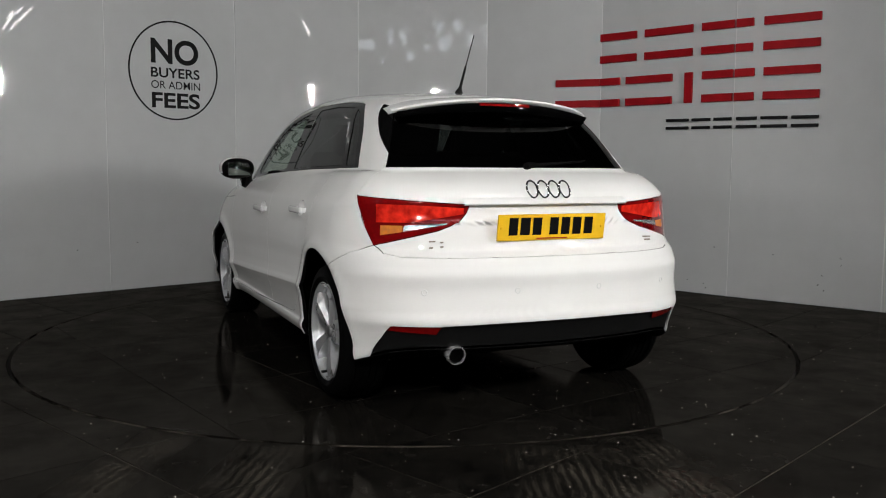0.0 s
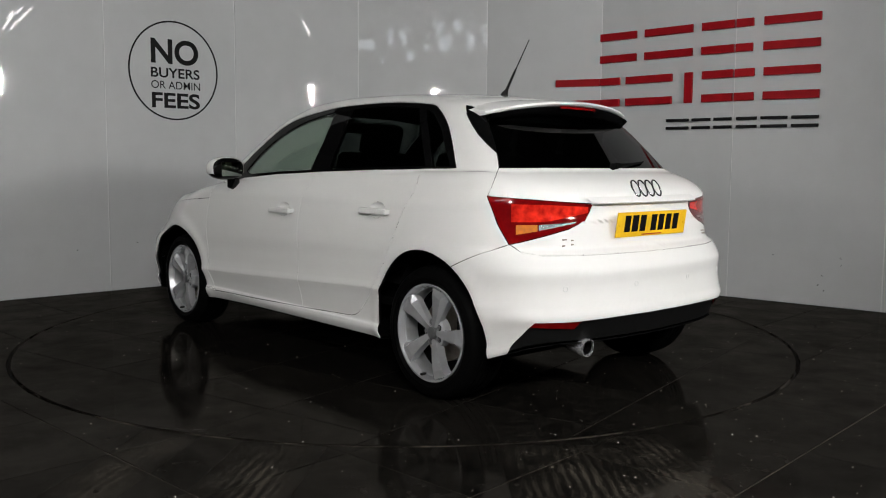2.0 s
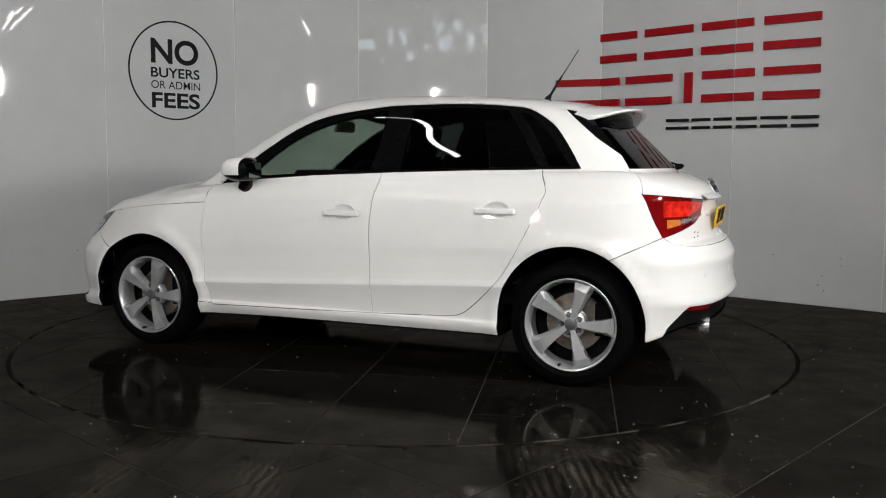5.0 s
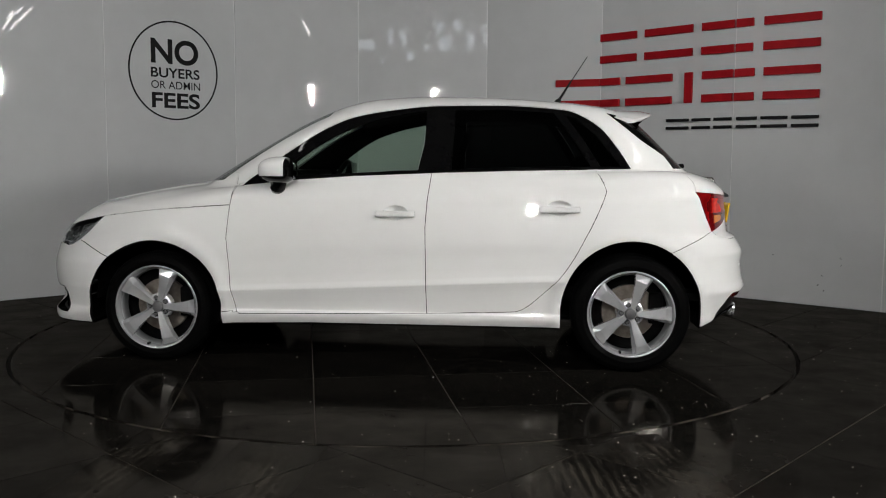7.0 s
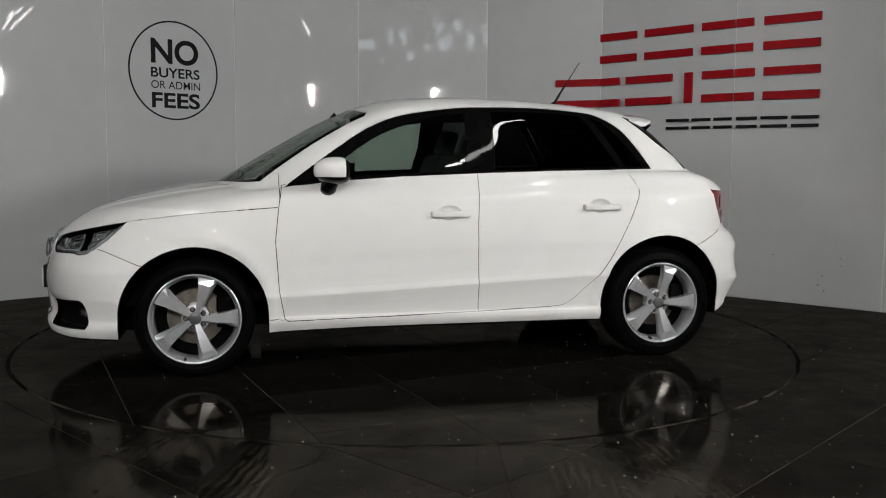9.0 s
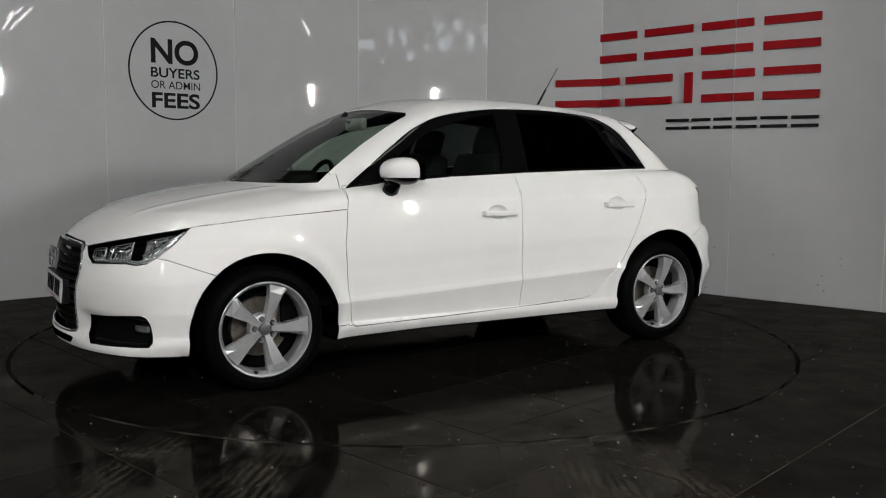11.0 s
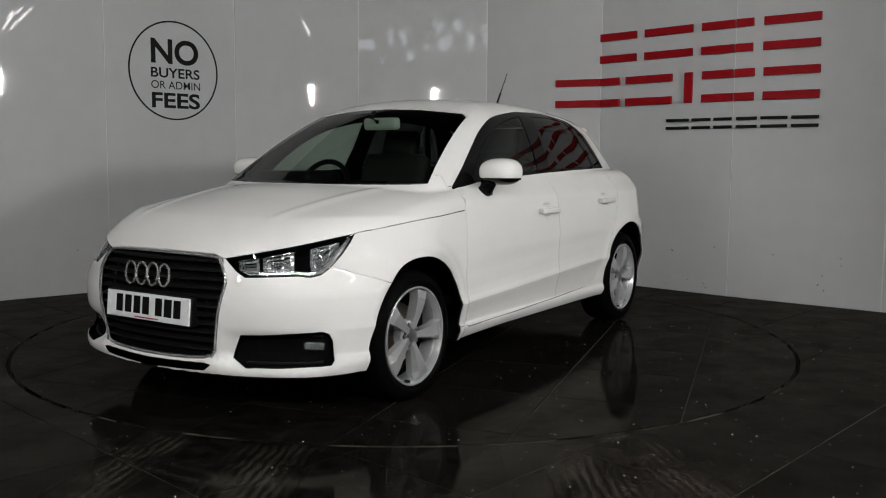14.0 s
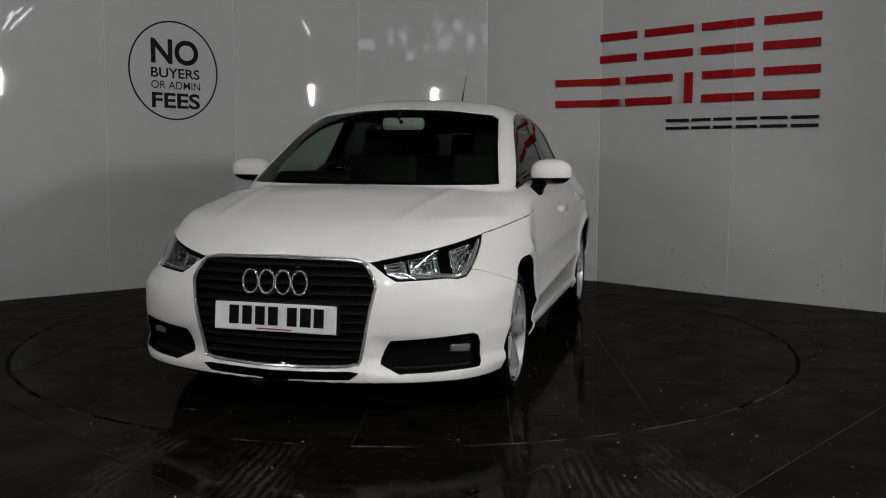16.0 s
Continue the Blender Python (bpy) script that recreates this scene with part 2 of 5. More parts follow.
def inside(poly, u, v):
    """Which points (u, v) lie in the polygon."""
    poly = np.asarray(poly)
    hit = np.zeros(len(u), bool)
    for i in range(len(poly)):
        (x1, y1), (x2, y2) = poly[i - 1], poly[i]
        if y1 == y2:
            continue
        hit ^= ((y1 > v) != (y2 > v)) & (u < (x2 - x1) * (v - y1) / (y2 - y1) + x1)
    return hit


def split_faces(bm, line, U, V, keep, closed=True):
    """Cuts the mesh along a line drawn in the plane of U and V, through the faces whose middle keep() takes."""
    U, V = Vector(U), Vector(V)
    axis = U.cross(V)
    line = [tuple(p) for p in line]
    segs = list(zip(line, line[1:] + line[:1])) if closed else list(zip(line, line[1:]))
    pool = []
    mids = np.array([f.calc_center_median() for f in bm.faces])
    ok = keep(mids)
    lu, lv = mids @ np.array(U), mids @ np.array(V)
    arr = np.array(line)
    pad = 0.06
    ok &= (lu > arr[:, 0].min() - pad) & (lu < arr[:, 0].max() + pad) & (lv > arr[:, 1].min() - pad) & (lv < arr[:, 1].max() + pad)
    pool = [f for f, o in zip(bm.faces, ok) if o]
    for (u1, v1), (u2, v2) in segs:
        d = U * (u2 - u1) + V * (v2 - v1)
        if d.length < 1e-6:
            continue
        no = d.cross(axis).normalized()
        co = U * u1 + V * v1
        lo_u, hi_u, lo_v, hi_v = min(u1, u2) - 1e-4, max(u1, u2) + 1e-4, min(v1, v2) - 1e-4, max(v1, v2) + 1e-4
        touch = []
        for f in pool:
            us = [w.co.dot(U) for w in f.verts]
            vs = [w.co.dot(V) for w in f.verts]
            if max(us) < lo_u or min(us) > hi_u or max(vs) < lo_v or min(vs) > hi_v:
                continue
            side = [(w.co - co).dot(no) for w in f.verts]
            if min(side) < -1e-5 and max(side) > 1e-5:
                touch.append(f)
        if not touch:
            continue
        geom = set(touch)
        for f in touch:
            geom.update(f.edges)
            geom.update(f.verts)
        before = set(touch)
        r = bmesh.ops.bisect_plane(bm, geom=list(geom), dist=2e-5, plane_co=co, plane_no=no)
        made = {g for g in r["geom"] if isinstance(g, bmesh.types.BMFace)}
        pool = [f for f in pool if f.is_valid]
        have = set(pool)
        pool += [f for f in made if f.is_valid and f not in have]


# ---- car body surface: an implicit solid, x forward, y left, z up, origin on the ground between the axles ----
def curve(xs, ys):
    """A smooth curve through the knots (monotone cubic), evaluated on arrays."""
    xs, ys = np.array(xs, float), np.array(ys, float)
    h, d = np.diff(xs), np.diff(ys) / np.diff(xs)
    m = np.zeros(len(xs))
    m[0], m[-1] = d[0], d[-1]
    for i in range(1, len(xs) - 1):
        if d[i - 1] * d[i] > 0:
            a, b = 2 * h[i] + h[i - 1], h[i] + 2 * h[i - 1]
            m[i] = (a + b) / (a / d[i - 1] + b / d[i])

    def ev(x):
        x = np.clip(x, xs[0], xs[-1])
        i = np.clip(np.searchsorted(xs, x, side="right") - 1, 0, len(h) - 1)
        s = (x - xs[i]) / h[i]
        return ((1 + 2 * s) * (1 - s) ** 2 * ys[i] + s * (1 - s) ** 2 * h[i] * m[i]
                + s * s * (3 - 2 * s) * ys[i + 1] + s * s * (s - 1) * h[i] * m[i + 1])
    return ev


def smax(a, b, r):
    k = np.maximum(r - np.abs(a - b), 0) / r
    return np.maximum(a, b) + k * k * r * 0.25


def smin(a, b, r):
    return -smax(-a, -b, r)


def step(x, a, b):
    s = np.clip((x - a) / (b - a), 0, 1)
    return s * s * (3 - 2 * s)


DECK = curve([-1.9, -1.6, -1.2, 0.0, 0.7, 0.9, 1.05, 1.23, 1.48, 1.66, 1.84, 1.95, 2.06],
             [1.02, 1.022, 1.022, 0.995, 0.955, 0.95, 0.945, 0.925, 0.878, 0.835, 0.772, 0.715, 0.64])
CROWN = curve([-1.9, 0.5, 0.9, 1.3, 2.0], [0.03, 0.03, 0.08, 0.12, 0.10])
PLAN = curve([-1.95, -1.75, -1.55, -1.23, -0.85, -0.2, 0.5, 0.85, 1.23, 1.55, 1.75, 2.05],
             [0.80, 0.825, 0.848, 0.862, 0.848, 0.845, 0.845, 0.848, 0.866, 0.858, 0.842, 0.80])
FLANK = curve([0.14, 0.20, 0.25, 0.262, 0.275, 0.31, 0.35, 0.385, 0.396, 0.404, 0.43, 0.47, 0.53, 0.62, 0.66, 0.70, 0.74, 0.78, 0.82, 0.862, 0.874, 0.93, 0.99, 1.04],
              [-0.075, -0.044, -0.022, -0.023, -0.031, -0.026, -0.015, -0.0035, -0.0005, -0.0015, -0.0065, -0.0095, -0.009, -0.0025, -0.0032, -0.0055, -0.0092, -0.0148, -0.0222, -0.0315, -0.037, -0.078, -0.118, -0.16])
NOSE = curve([0.14, 0.18, 0.22, 0.27, 0.34, 0.45, 0.55, 0.62, 0.68, 0.80],
             [2.015, 2.035, 2.04, 2.015, 2.025, 2.035, 2.02, 2.00, 1.965, 1.85])
TAIL = curve([0.16, 0.24, 0.30, 0.36, 0.405, 0.45, 0.53, 0.585, 0.63, 0.665, 0.69, 0.76, 0.85, 0.875, 0.90, 0.95, 0.99, 1.03],
             [-1.84, -1.87, -1.885, -1.912, -1.934, -1.922, -1.912, -1.917, -1.898, -1.872, -1.835, -1.822, -1.812, -1.815, -1.81, -1.765, -1.70, -1.62])
ROOF = curve([-1.6, -1.325, -1.134, -0.935, -0.669, -0.434, -0.164, 0.074, 0.279, 0.417, 0.6],
             [1.322, 1.347, 1.372, 1.396, 1.416, 1.427, 1.430, 1.418, 1.394, 1.37, 1.335])
SIDE = curve([0.90, 1.0, 1.1, 1.2, 1.3, 1.36, 1.46], [0.755, 0.724, 0.684, 0.638, 0.590, 0.555, 0.48])
TAPER = curve([-1.65, -1.23, -0.8, -0.3, 0.2, 0.87, 1.1], [0.10, 0.055, 0.02, 0.0, 0.0, 0.035, 0.06])


def body_field(x, y, z):
    """Below zero inside the body."""
    y = np.abs(y)
    # lower body
    flare_f = 0.014 * np.exp(-((np.hypot(x - 1.2345, z - 0.30) - 0.37) / 0.035) ** 2)
    flare_r = 0.012 * np.exp(-((np.hypot(x + 1.2345, z - 0.30) - 0.375) / 0.035) ** 2)
    # the crease low on the doors climbs towards the tail
    climb = np.interp(x, [-0.80, 0.85], [0.052, -0.026]) * step(z, 0.25, 0.42) * (1 - step(z, 0.50, 0.78))
    flank = PLAN(x) + FLANK(z - climb) + flare_f + flare_r
    ridge = 0.006 * np.exp(-((y - 0.50 + 0.13 * (x - 1.0)) / 0.030) ** 2) * step(x, 0.95, 1.15) * (1 - step(x, 1.6, 1.85))
    top = z - (DECK(x) + ridge - CROWN(x) * y * y - 0.9 * np.maximum(y - 0.60, 0) ** 2 * step(x, 0.8, 1.3))
    scoop = 0.022 * step(y, 0.35, 0.43) * (1 - step(y, 0.66, 0.76)) * np.exp(-((z - 0.295) / 0.062) ** 4)
    front = x - (NOSE(z) - 0.33 * y * y - (0.40 + 0.75 * step(z, 0.50, 0.66)) * y ** 6 - scoop)
    back = (TAIL(z) + 0.2 * y * y + 0.50 * y ** 6) - x
    low = smax(smax(top, y - flank, 0.05 + 0.06 * step(x, 0.8, 1.4)), smax(front / 1.1, back / 1.05, 0.02), 0.10)
    low = smax(low, 0.175 - z + 0.02 * step(x, 1.2, 0.4) + 0.085 * step(-x, 1.52, 1.78), 0.02)
    # greenhouse
    roof = z - (ROOF(x) - 0.16 * y * y)
    side = (y - SIDE(z) + TAPER(x)) / 1.1
    screen = ((x + 0.42 * y * y) - (1.12 - (z - 0.945) * 1.58 - 0.35 * (z - 0.945) ** 2)) / 1.9
    rear = ((-1.60 + 1.03 * (z - 1.023)) - (x - 0.27 * y * y)) / 1.4
    up = smax(smax(roof, side, 0.10), smax(screen, rear, 0.02), 0.09)
    up = np.maximum(up, 0.80 - z)
    return smin(low, up, 0.012)


def body_normal(p, e=0.002):
    g = np.empty_like(p)
    for k in range(3):
        d = np.zeros(3)
        d[k] = e
        g[:, k] = body_field(*(p + d).T) - body_field(*(p - d).T)
    n = np.linalg.norm(g, axis=1, keepdims=True)
    return g / np.maximum(n, 1e-9)


def onto_body(p, rounds=6):
    """Moves points onto the body's surface along its gradient."""
    for _ in range(rounds):
        f, n = body_field(*p.T), body_normal(p)
        g = (body_field(*(p + n * 0.002).T) - body_field(*(p - n * 0.002).T)) / 0.004
        p = p - n * np.clip(f / np.maximum(g, 0.2), -0.05, 0.05)[:, None]
    return p


def body_cast(o, d, far=2.6):
    """Where rays from inside leave the body."""
    k = np.linspace(0, far, 261)
    if len(o) < 200:
        q = o[None] + d[None] * k[:, None, None]
        f = body_field(*q.reshape(-1, 3).T).reshape(len(k), len(o))
    else:
        f = np.stack([body_field(*(o + d * t).T) for t in k])
    i = np.argmax(f > 0, axis=0)
    i = np.maximum(i, 1)
    a, b = k[i - 1], k[i]
    for _ in range(22):
        m = (a + b) / 2
        out = body_field(*(o + d * m[:, None]).T) > 0
        a, b = np.where(out, a, m), np.where(out, m, b)
    return o + d * b[:, None]



# ---- the place: floor, turntable pit, faceted wall, hall ----
TABLE_R = 2.248 * K
CORNERS = [(-3.34, 0.86), (-2.438, 1.65), (-1.58, 2.4), (-0.54, 2.85), (0.65, 2.85), (1.624, 2.386), (2.499, 1.506), (3.37, 0.779), (4.25, 0.02)]
WALL_H = 3.4


def facet_pose(i):
    (x1, y1), (x2, y2) = CORNERS[i], CORNERS[i + 1]
    return PLACE @ pose(x1, y1, 0, 0, 0, math.degrees(math.atan2(y2 - y1, x2 - x1))), math.hypot(x2 - x1, y2 - y1)


def build_walls():
    for i in range(len(CORNERS) - 1):
        m, w = facet_pose(i)
        wall = tagged(new("wall_%d" % (i + 1)), "gloss white wall panel of the curved backdrop, scuffed at its foot", "wall", "", "structure")
        wall.matrix_basis = m
        bm = bmesh.new()
        box(bm, (w - 0.006, 0.03, WALL_H), (w / 2, 0.015, WALL_H / 2), 0.003, seg=1)
        part("panel", bm, PANEL, wall, smooth=False)
        bm = bmesh.new()
        box(bm, (0.014, 0.02, WALL_H), (w, 0.0125, WALL_H / 2))
        part("joint_strip", bm, JOINT, wall, smooth=False)
        # scuffs near the foot
        rnd = random.Random(i)
        for k in range(7 if i in (5, 6) else 1):
            s, z = rnd.uniform(0.1, w - 0.1), rnd.uniform(0.04, 0.44)
            bm = bmesh.new()
            box(bm, (rnd.uniform(0.003, 0.016), 0.002, rnd.uniform(0.002, 0.008)), (s, -0.001, z), turn=Matrix.Rotation(rnd.uniform(-1, 1), 4, "Y"))
            part("scuff", bm, GAP, wall, smooth=False)
    # the low service hatch that shows behind the car
    m, w = facet_pose(4)
    hatch = tagged(new("access_hatch"), "white access hatch low in the backdrop wall", "hatch", "", "structure")
    hatch.matrix_basis = m
    bm = bmesh.new()
    box(bm, (0.34, 0.012, 0.62), (w - 0.20, -0.006, 0.44), 0.003, seg=1)
    part("hatch_door", bm, PANEL, hatch, smooth=False)


def hall():
    """The hall that goes on behind the camera, its darkness put into the near-black cladding, with small high windows
    far back.
    """
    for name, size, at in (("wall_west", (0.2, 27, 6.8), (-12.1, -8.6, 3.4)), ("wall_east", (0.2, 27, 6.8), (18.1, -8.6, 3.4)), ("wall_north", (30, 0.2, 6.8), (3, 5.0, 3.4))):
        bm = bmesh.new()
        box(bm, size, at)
        tagged(part(name, bm, HALL, smooth=False), "near-black hall wall, the dark of the hall put into its colour", "wall", "", "structure")
    # the far wall is cut round its windows
    holes = [(-2.19, 5.42, 0.4, 0.5), (-1.59, 4.88, 0.3, 0.42), (-1.26, 5.74, 0.24, 0.66), (-0.76, 5.76, 0.24, 0.66), (-0.56, 5.1, 0.36, 0.44), (-0.02, 5.34, 0.26, 0.32),
             (0.46, 6.16, 0.3, 0.55), (0.82, 5.48, 0.42, 0.5), (1.28, 6.24, 0.34, 0.5), (1.66, 5.66, 0.26, 0.58), (2.38, 6.2, 0.56, 0.34), (2.42, 5.62, 0.44, 0.6)]
    xs = sorted({-12.0, 18.0} | {round(x - w / 2, 3) for x, z, w, h in holes} | {round(x + w / 2, 3) for x, z, w, h in holes})
    bm = bmesh.new()
    for x0, x1 in zip(xs, xs[1:]):
        xm, low = (x0 + x1) / 2, 0.0
        for x, z, w, h in sorted((q for q in holes if abs(q[0] - xm) < q[2] / 2), key=lambda q: q[1]):
            if z - h / 2 > low:
                box(bm, (x1 - x0, 0.2, z - h / 2 - low), (xm, -22.1, (z - h / 2 + low) / 2))
            low = z + h / 2
        box(bm, (x1 - x0, 0.2, 6.8 - low), (xm, -22.1, (6.8 + low) / 2))
    tagged(part("wall_south", bm, HALL, smooth=False), "near-black hall wall, the dark put into its colour, with small high windows", "wall", "", "structure")
    for k, (x, z, w, h) in enumerate(holes):
        win = tagged(new("window_%d" % (k + 1)), "small high window with frosted daylight behind", "window", "", "structure")
        win.matrix_basis = pose(x, -22.1, z)
        bm = bmesh.new()
        box(bm, (w - 0.03, 0.02, h - 0.03))
        part("pane", bm, DAY, win, smooth=False)
        bm = bmesh.new()
        for sx in (-1, 1):
            box(bm, (0.03, 0.06, h), (sx * (w / 2 - 0.016), 0.012, 0))
        for sz in (-1, 1):
            box(bm, (w - 0.07, 0.05, 0.03), (0, 0.012, sz * (h / 2 - 0.016)))
        part("window_frame", bm, PLASTIC, win, smooth=False)
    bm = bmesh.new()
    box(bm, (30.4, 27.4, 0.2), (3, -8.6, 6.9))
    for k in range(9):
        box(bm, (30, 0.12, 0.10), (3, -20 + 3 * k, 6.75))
    tagged(part("ceiling", bm, HALL, smooth=False), "near-black hall roof with beams, the dark put into its colour", "ceiling", "", "structure")


def tile_pieces(owner, angle, off_u, off_v, size, cover, outside, limit):
    """Square stone tiles with recessed joints, cut round the turntable's edge."""
    ca, sa = math.cos(angle), math.sin(angle)
    radius = TABLE_R + 0.011 if outside else TABLE_R - 0.011
    shared = None
    ring = [(radius * math.cos(2 * math.pi * k / 120), radius * math.sin(2 * math.pi * k / 120)) for k in range(120)]
    far_v, far_f = [], []
    for i in range(-48, 48):
        for j in range(-48, 48):
            u, v = off_u + (i + 0.5) * size, off_v + (j + 0.5) * size
            x, y = u * ca - v * sa, u * sa + v * ca
            if not cover(x, y):
                continue
            d = math.hypot(x, y)
            reach = size * 0.72
            if outside and d < radius - reach or not outside and d > radius + reach:
                continue
            near = limit(x, y)
            if abs(d - radius) > reach:
                if near:
                    if shared is None:
                        bm = bmesh.new()
                        box(bm, (size - 0.004, size - 0.004, 0.02), (0, 0, -0.01), 0.0015, seg=1)
                        shared = mesh_of(bm, "tile")
                        shared.materials.append(STONE)
                    ob = new("tile", shared)
                    ob.parent = owner
                    ob.matrix_basis = pose(x, y, 0, 0, 0, math.degrees(angle))
                else:
                    h, k = size / 2 - 0.002, len(far_v)
                    for z in (0.0, -0.02):
                        far_v.extend((x + a * ca - b * sa, y + a * sa + b * ca, z) for a, b in ((-h, -h), (h, -h), (h, h), (-h, h)))
                    far_f.extend(tuple(k + q for q in f) for f in ((0, 1, 2, 3), (0, 4, 5, 1), (1, 5, 6, 2), (2, 6, 7, 3), (3, 7, 4, 0)))
                continue
            bm = bmesh.new()
            n = 6
            bmesh.ops.create_grid(bm, x_segments=n, y_segments=n, size=(size - 0.004) / 2,
                                  matrix=Matrix.Translation((x, y, 0)) @ Matrix.Rotation(angle, 4, "Z"))
            split_faces(bm, ring, (1, 0, 0), (0, 1, 0), lambda c: np.ones(len(c), bool))
            gone = [f for f in bm.faces if (f.calc_center_median().length < radius) == outside]
            bmesh.ops.delete(bm, geom=gone, context="FACES")
            if not bm.faces:
                bm.free()
                continue
            r = bmesh.ops.extrude_face_region(bm, geom=list(bm.faces))
            for w in r["geom"]:
                if isinstance(w, bmesh.types.BMVert):
                    w.co.z -= 0.02
            part("tile", bm, STONE, owner, smooth=False)
    if far_f:
        me = bpy.data.meshes.new("far_tiles")
        me.from_pydata(far_v, [], far_f)
        me.update()
        tagged(part("far_tiles", me, STONE, owner), kind="stuff")


def build_floor():
    floor = tagged(new("floor"), "black polished stone floor tiles laid on the diagonal, dusty with tyre marks", "floor", "", "structure")
    floor.matrix_basis = Matrix.Translation(MIDDLE)
    bm = bmesh.new()
    n = 120
    inner = [bm.verts.new(((TABLE_R + 0.011) * math.cos(2 * math.pi * k / n), (TABLE_R + 0.011) * math.sin(2 * math.pi * k / n), -0.0025)) for k in range(n)]
    outer = [bm.verts.new((32 * math.cos(2 * math.pi * k / n), 32 * math.sin(2 * math.pi * k / n), -0.0025)) for k in range(n)]
    low = [bm.verts.new((w.co.x, w.co.y, -0.12)) for w in inner]
    for k in range(n):
        j = (k + 1) % n
        bm.faces.new((inner[k], outer[k], outer[j], inner[j]))
        bm.faces.new((low[k], inner[k], inner[j], low[j]))
    part("grout_bed", bm, GROUT, floor, smooth=False)
    bm = lathe([(0.0, -0.12), (TABLE_R + 0.01, -0.12)], 64, "Z")
    part("pit_bottom", bm, GAP, floor, smooth=False)
    tile_pieces(floor, radians(45.8), -0.010, -0.305, 0.605, lambda x, y: -12 < x < 18 and -22 < y < 4.85,
                True, lambda x, y: abs(x) < 3.6 and -5.2 < y < 3.2)
    return floor


def build_turntable():
    table = tagged(new("turntable"), "round turntable of black polished stone tiles, flush with the floor", "turntable")
    bm = lathe([(0.0, -0.0025), (TABLE_R - 0.011, -0.0025), (TABLE_R - 0.011, -0.10), (0.0, -0.10)], 120, "Z")
    part("disc", bm, GROUT, table, smooth=False)
    tile_pieces(table, radians(13.2), 0.008, -0.05, 0.61, lambda x, y: True, False, lambda x, y: True)
    return table


# ---- signs on the wall ----
def words(text, x0, x1, z0, z1, bold=0.0):
    """Letters of the built-in font, fitted to a rectangle in the plane y = 0."""
    cu = bpy.data.curves.new("words", "FONT")
    cu.body = text
    cu.offset = bold
    ob = bpy.data.objects.new("words", cu)
    scene.collection.objects.link(ob)
    bpy.context.view_layer.update()
    me = bpy.data.meshes.new_from_object(ob.evaluated_get(bpy.context.evaluated_depsgraph_get()))
    bpy.data.objects.remove(ob)
    bm = bmesh.new()
    bm.from_mesh(me)
    xs, ys = [v.co.x for v in bm.verts], [v.co.y for v in bm.verts]
    ax, bx, ay, by = min(xs), max(xs), min(ys), max(ys)
    for v in bm.verts:
        v.co = Vector((x0 + (v.co.x - ax) / (bx - ax) * (x1 - x0), 0, z0 + (v.co.y - ay) / (by - ay) * (z1 - z0)))
    return bm


def build_signs():
    m, w = facet_pose(1)
    sign = tagged(new("round_wall_sign"), "black lettered wall sign in a thin black ring, on white panel", "sign")
    sign.matrix_basis = m @ Matrix.Translation((0, -0.003, 0))
    bm = lathe([(0.392, 0), (0.392, -0.003), (0.379, -0.003), (0.379, 0)], 96, "Y")
    for v in bm.verts:
        v.co = Vector((v.co.x + 0.578, v.co.y, v.co.z * 1.035 + 1.789))
    part("ring", bm, BLACK, sign, smooth=False)
    for text, x0, x1, z0, z1, bold in (("NO", 0.378, 0.795, 1.84, 2.045, 0.028), ("BUYERS", 0.375, 0.803, 1.728, 1.810, 0.020),
                                       ("OR ADMIN", 0.376, 0.806, 1.638, 1.702, 0.002), ("FEES", 0.378, 0.802, 1.480, 1.608, 0.026)):
        part("word", words(text, x0, x1, z0, z1, bold), BLACK, sign, smooth=False)
    # company lettering, kept as plain raised bars
    rows = [("E", 5, 0.00, 0.36, 1.92, 2.17), ("E", 5, 0.44, 0.88, 1.92, 2.17), ("E", 5, 0.96, 1.235, 1.92, 2.17), ("E", 6, 0.006, 0.14, 1.92, 2.17),
            ("E", 6, 0.22, 0.637, 1.92, 2.17), ("E", 4, 0.673, 1.073, 1.545, 1.79), ("E", 5, 0.006, 0.205, 1.545, 1.79), ("E", 5, 0.266, 0.706, 1.545, 1.79),
            ("I", 5, 0.82, 0.89, 1.545, 1.79), ("E", 5, 0.974, 1.235, 1.545, 1.79), ("E", 6, 0.006, 0.16, 1.545, 1.79), ("E", 6, 0.23, 0.645, 1.545, 1.79)]
    owner = tagged(new("red_wall_sign"), "raised red company sign on white panels, as plain bars", "sign")
    for kind, i, s0, s1, z0, z1 in rows:
        m, w = facet_pose(i)
        if kind == "I":
            spans = [(z0, z1)]
        else:
            spans = [(z1 - 0.062, z1), (z0, z0 + 0.062)]
        for a, b in spans:
            bm = bmesh.new()
            box(bm, (s1 - s0, 0.022, b - a), ((s0 + s1) / 2, -0.018, (a + b) / 2), 0.002, seg=1)
            bm.transform(m)
            part("red_bar", bm, RED, owner, smooth=False)
    owner = tagged(new("black_wall_sign"), "raised black bars of a sign under the red ones", "sign")
    for i, s0, s1 in ((5, 0.663, 0.865), (5, 0.895, 1.055), (5, 1.085, 1.235), (6, 0.03, 0.19), (6, 0.22, 0.42), (6, 0.45, 0.648)):
        m, w = facet_pose(i)
        for a, b in ((1.396, 1.42), (1.333, 1.357)):
            bm = bmesh.new()
            box(bm, (s1 - s0, 0.018, b - a), ((s0 + s1) / 2, -0.016, (a + b) / 2), 0.002, seg=1)
            bm.transform(m)
            part("black_bar", bm, BLACK, owner, smooth=False)


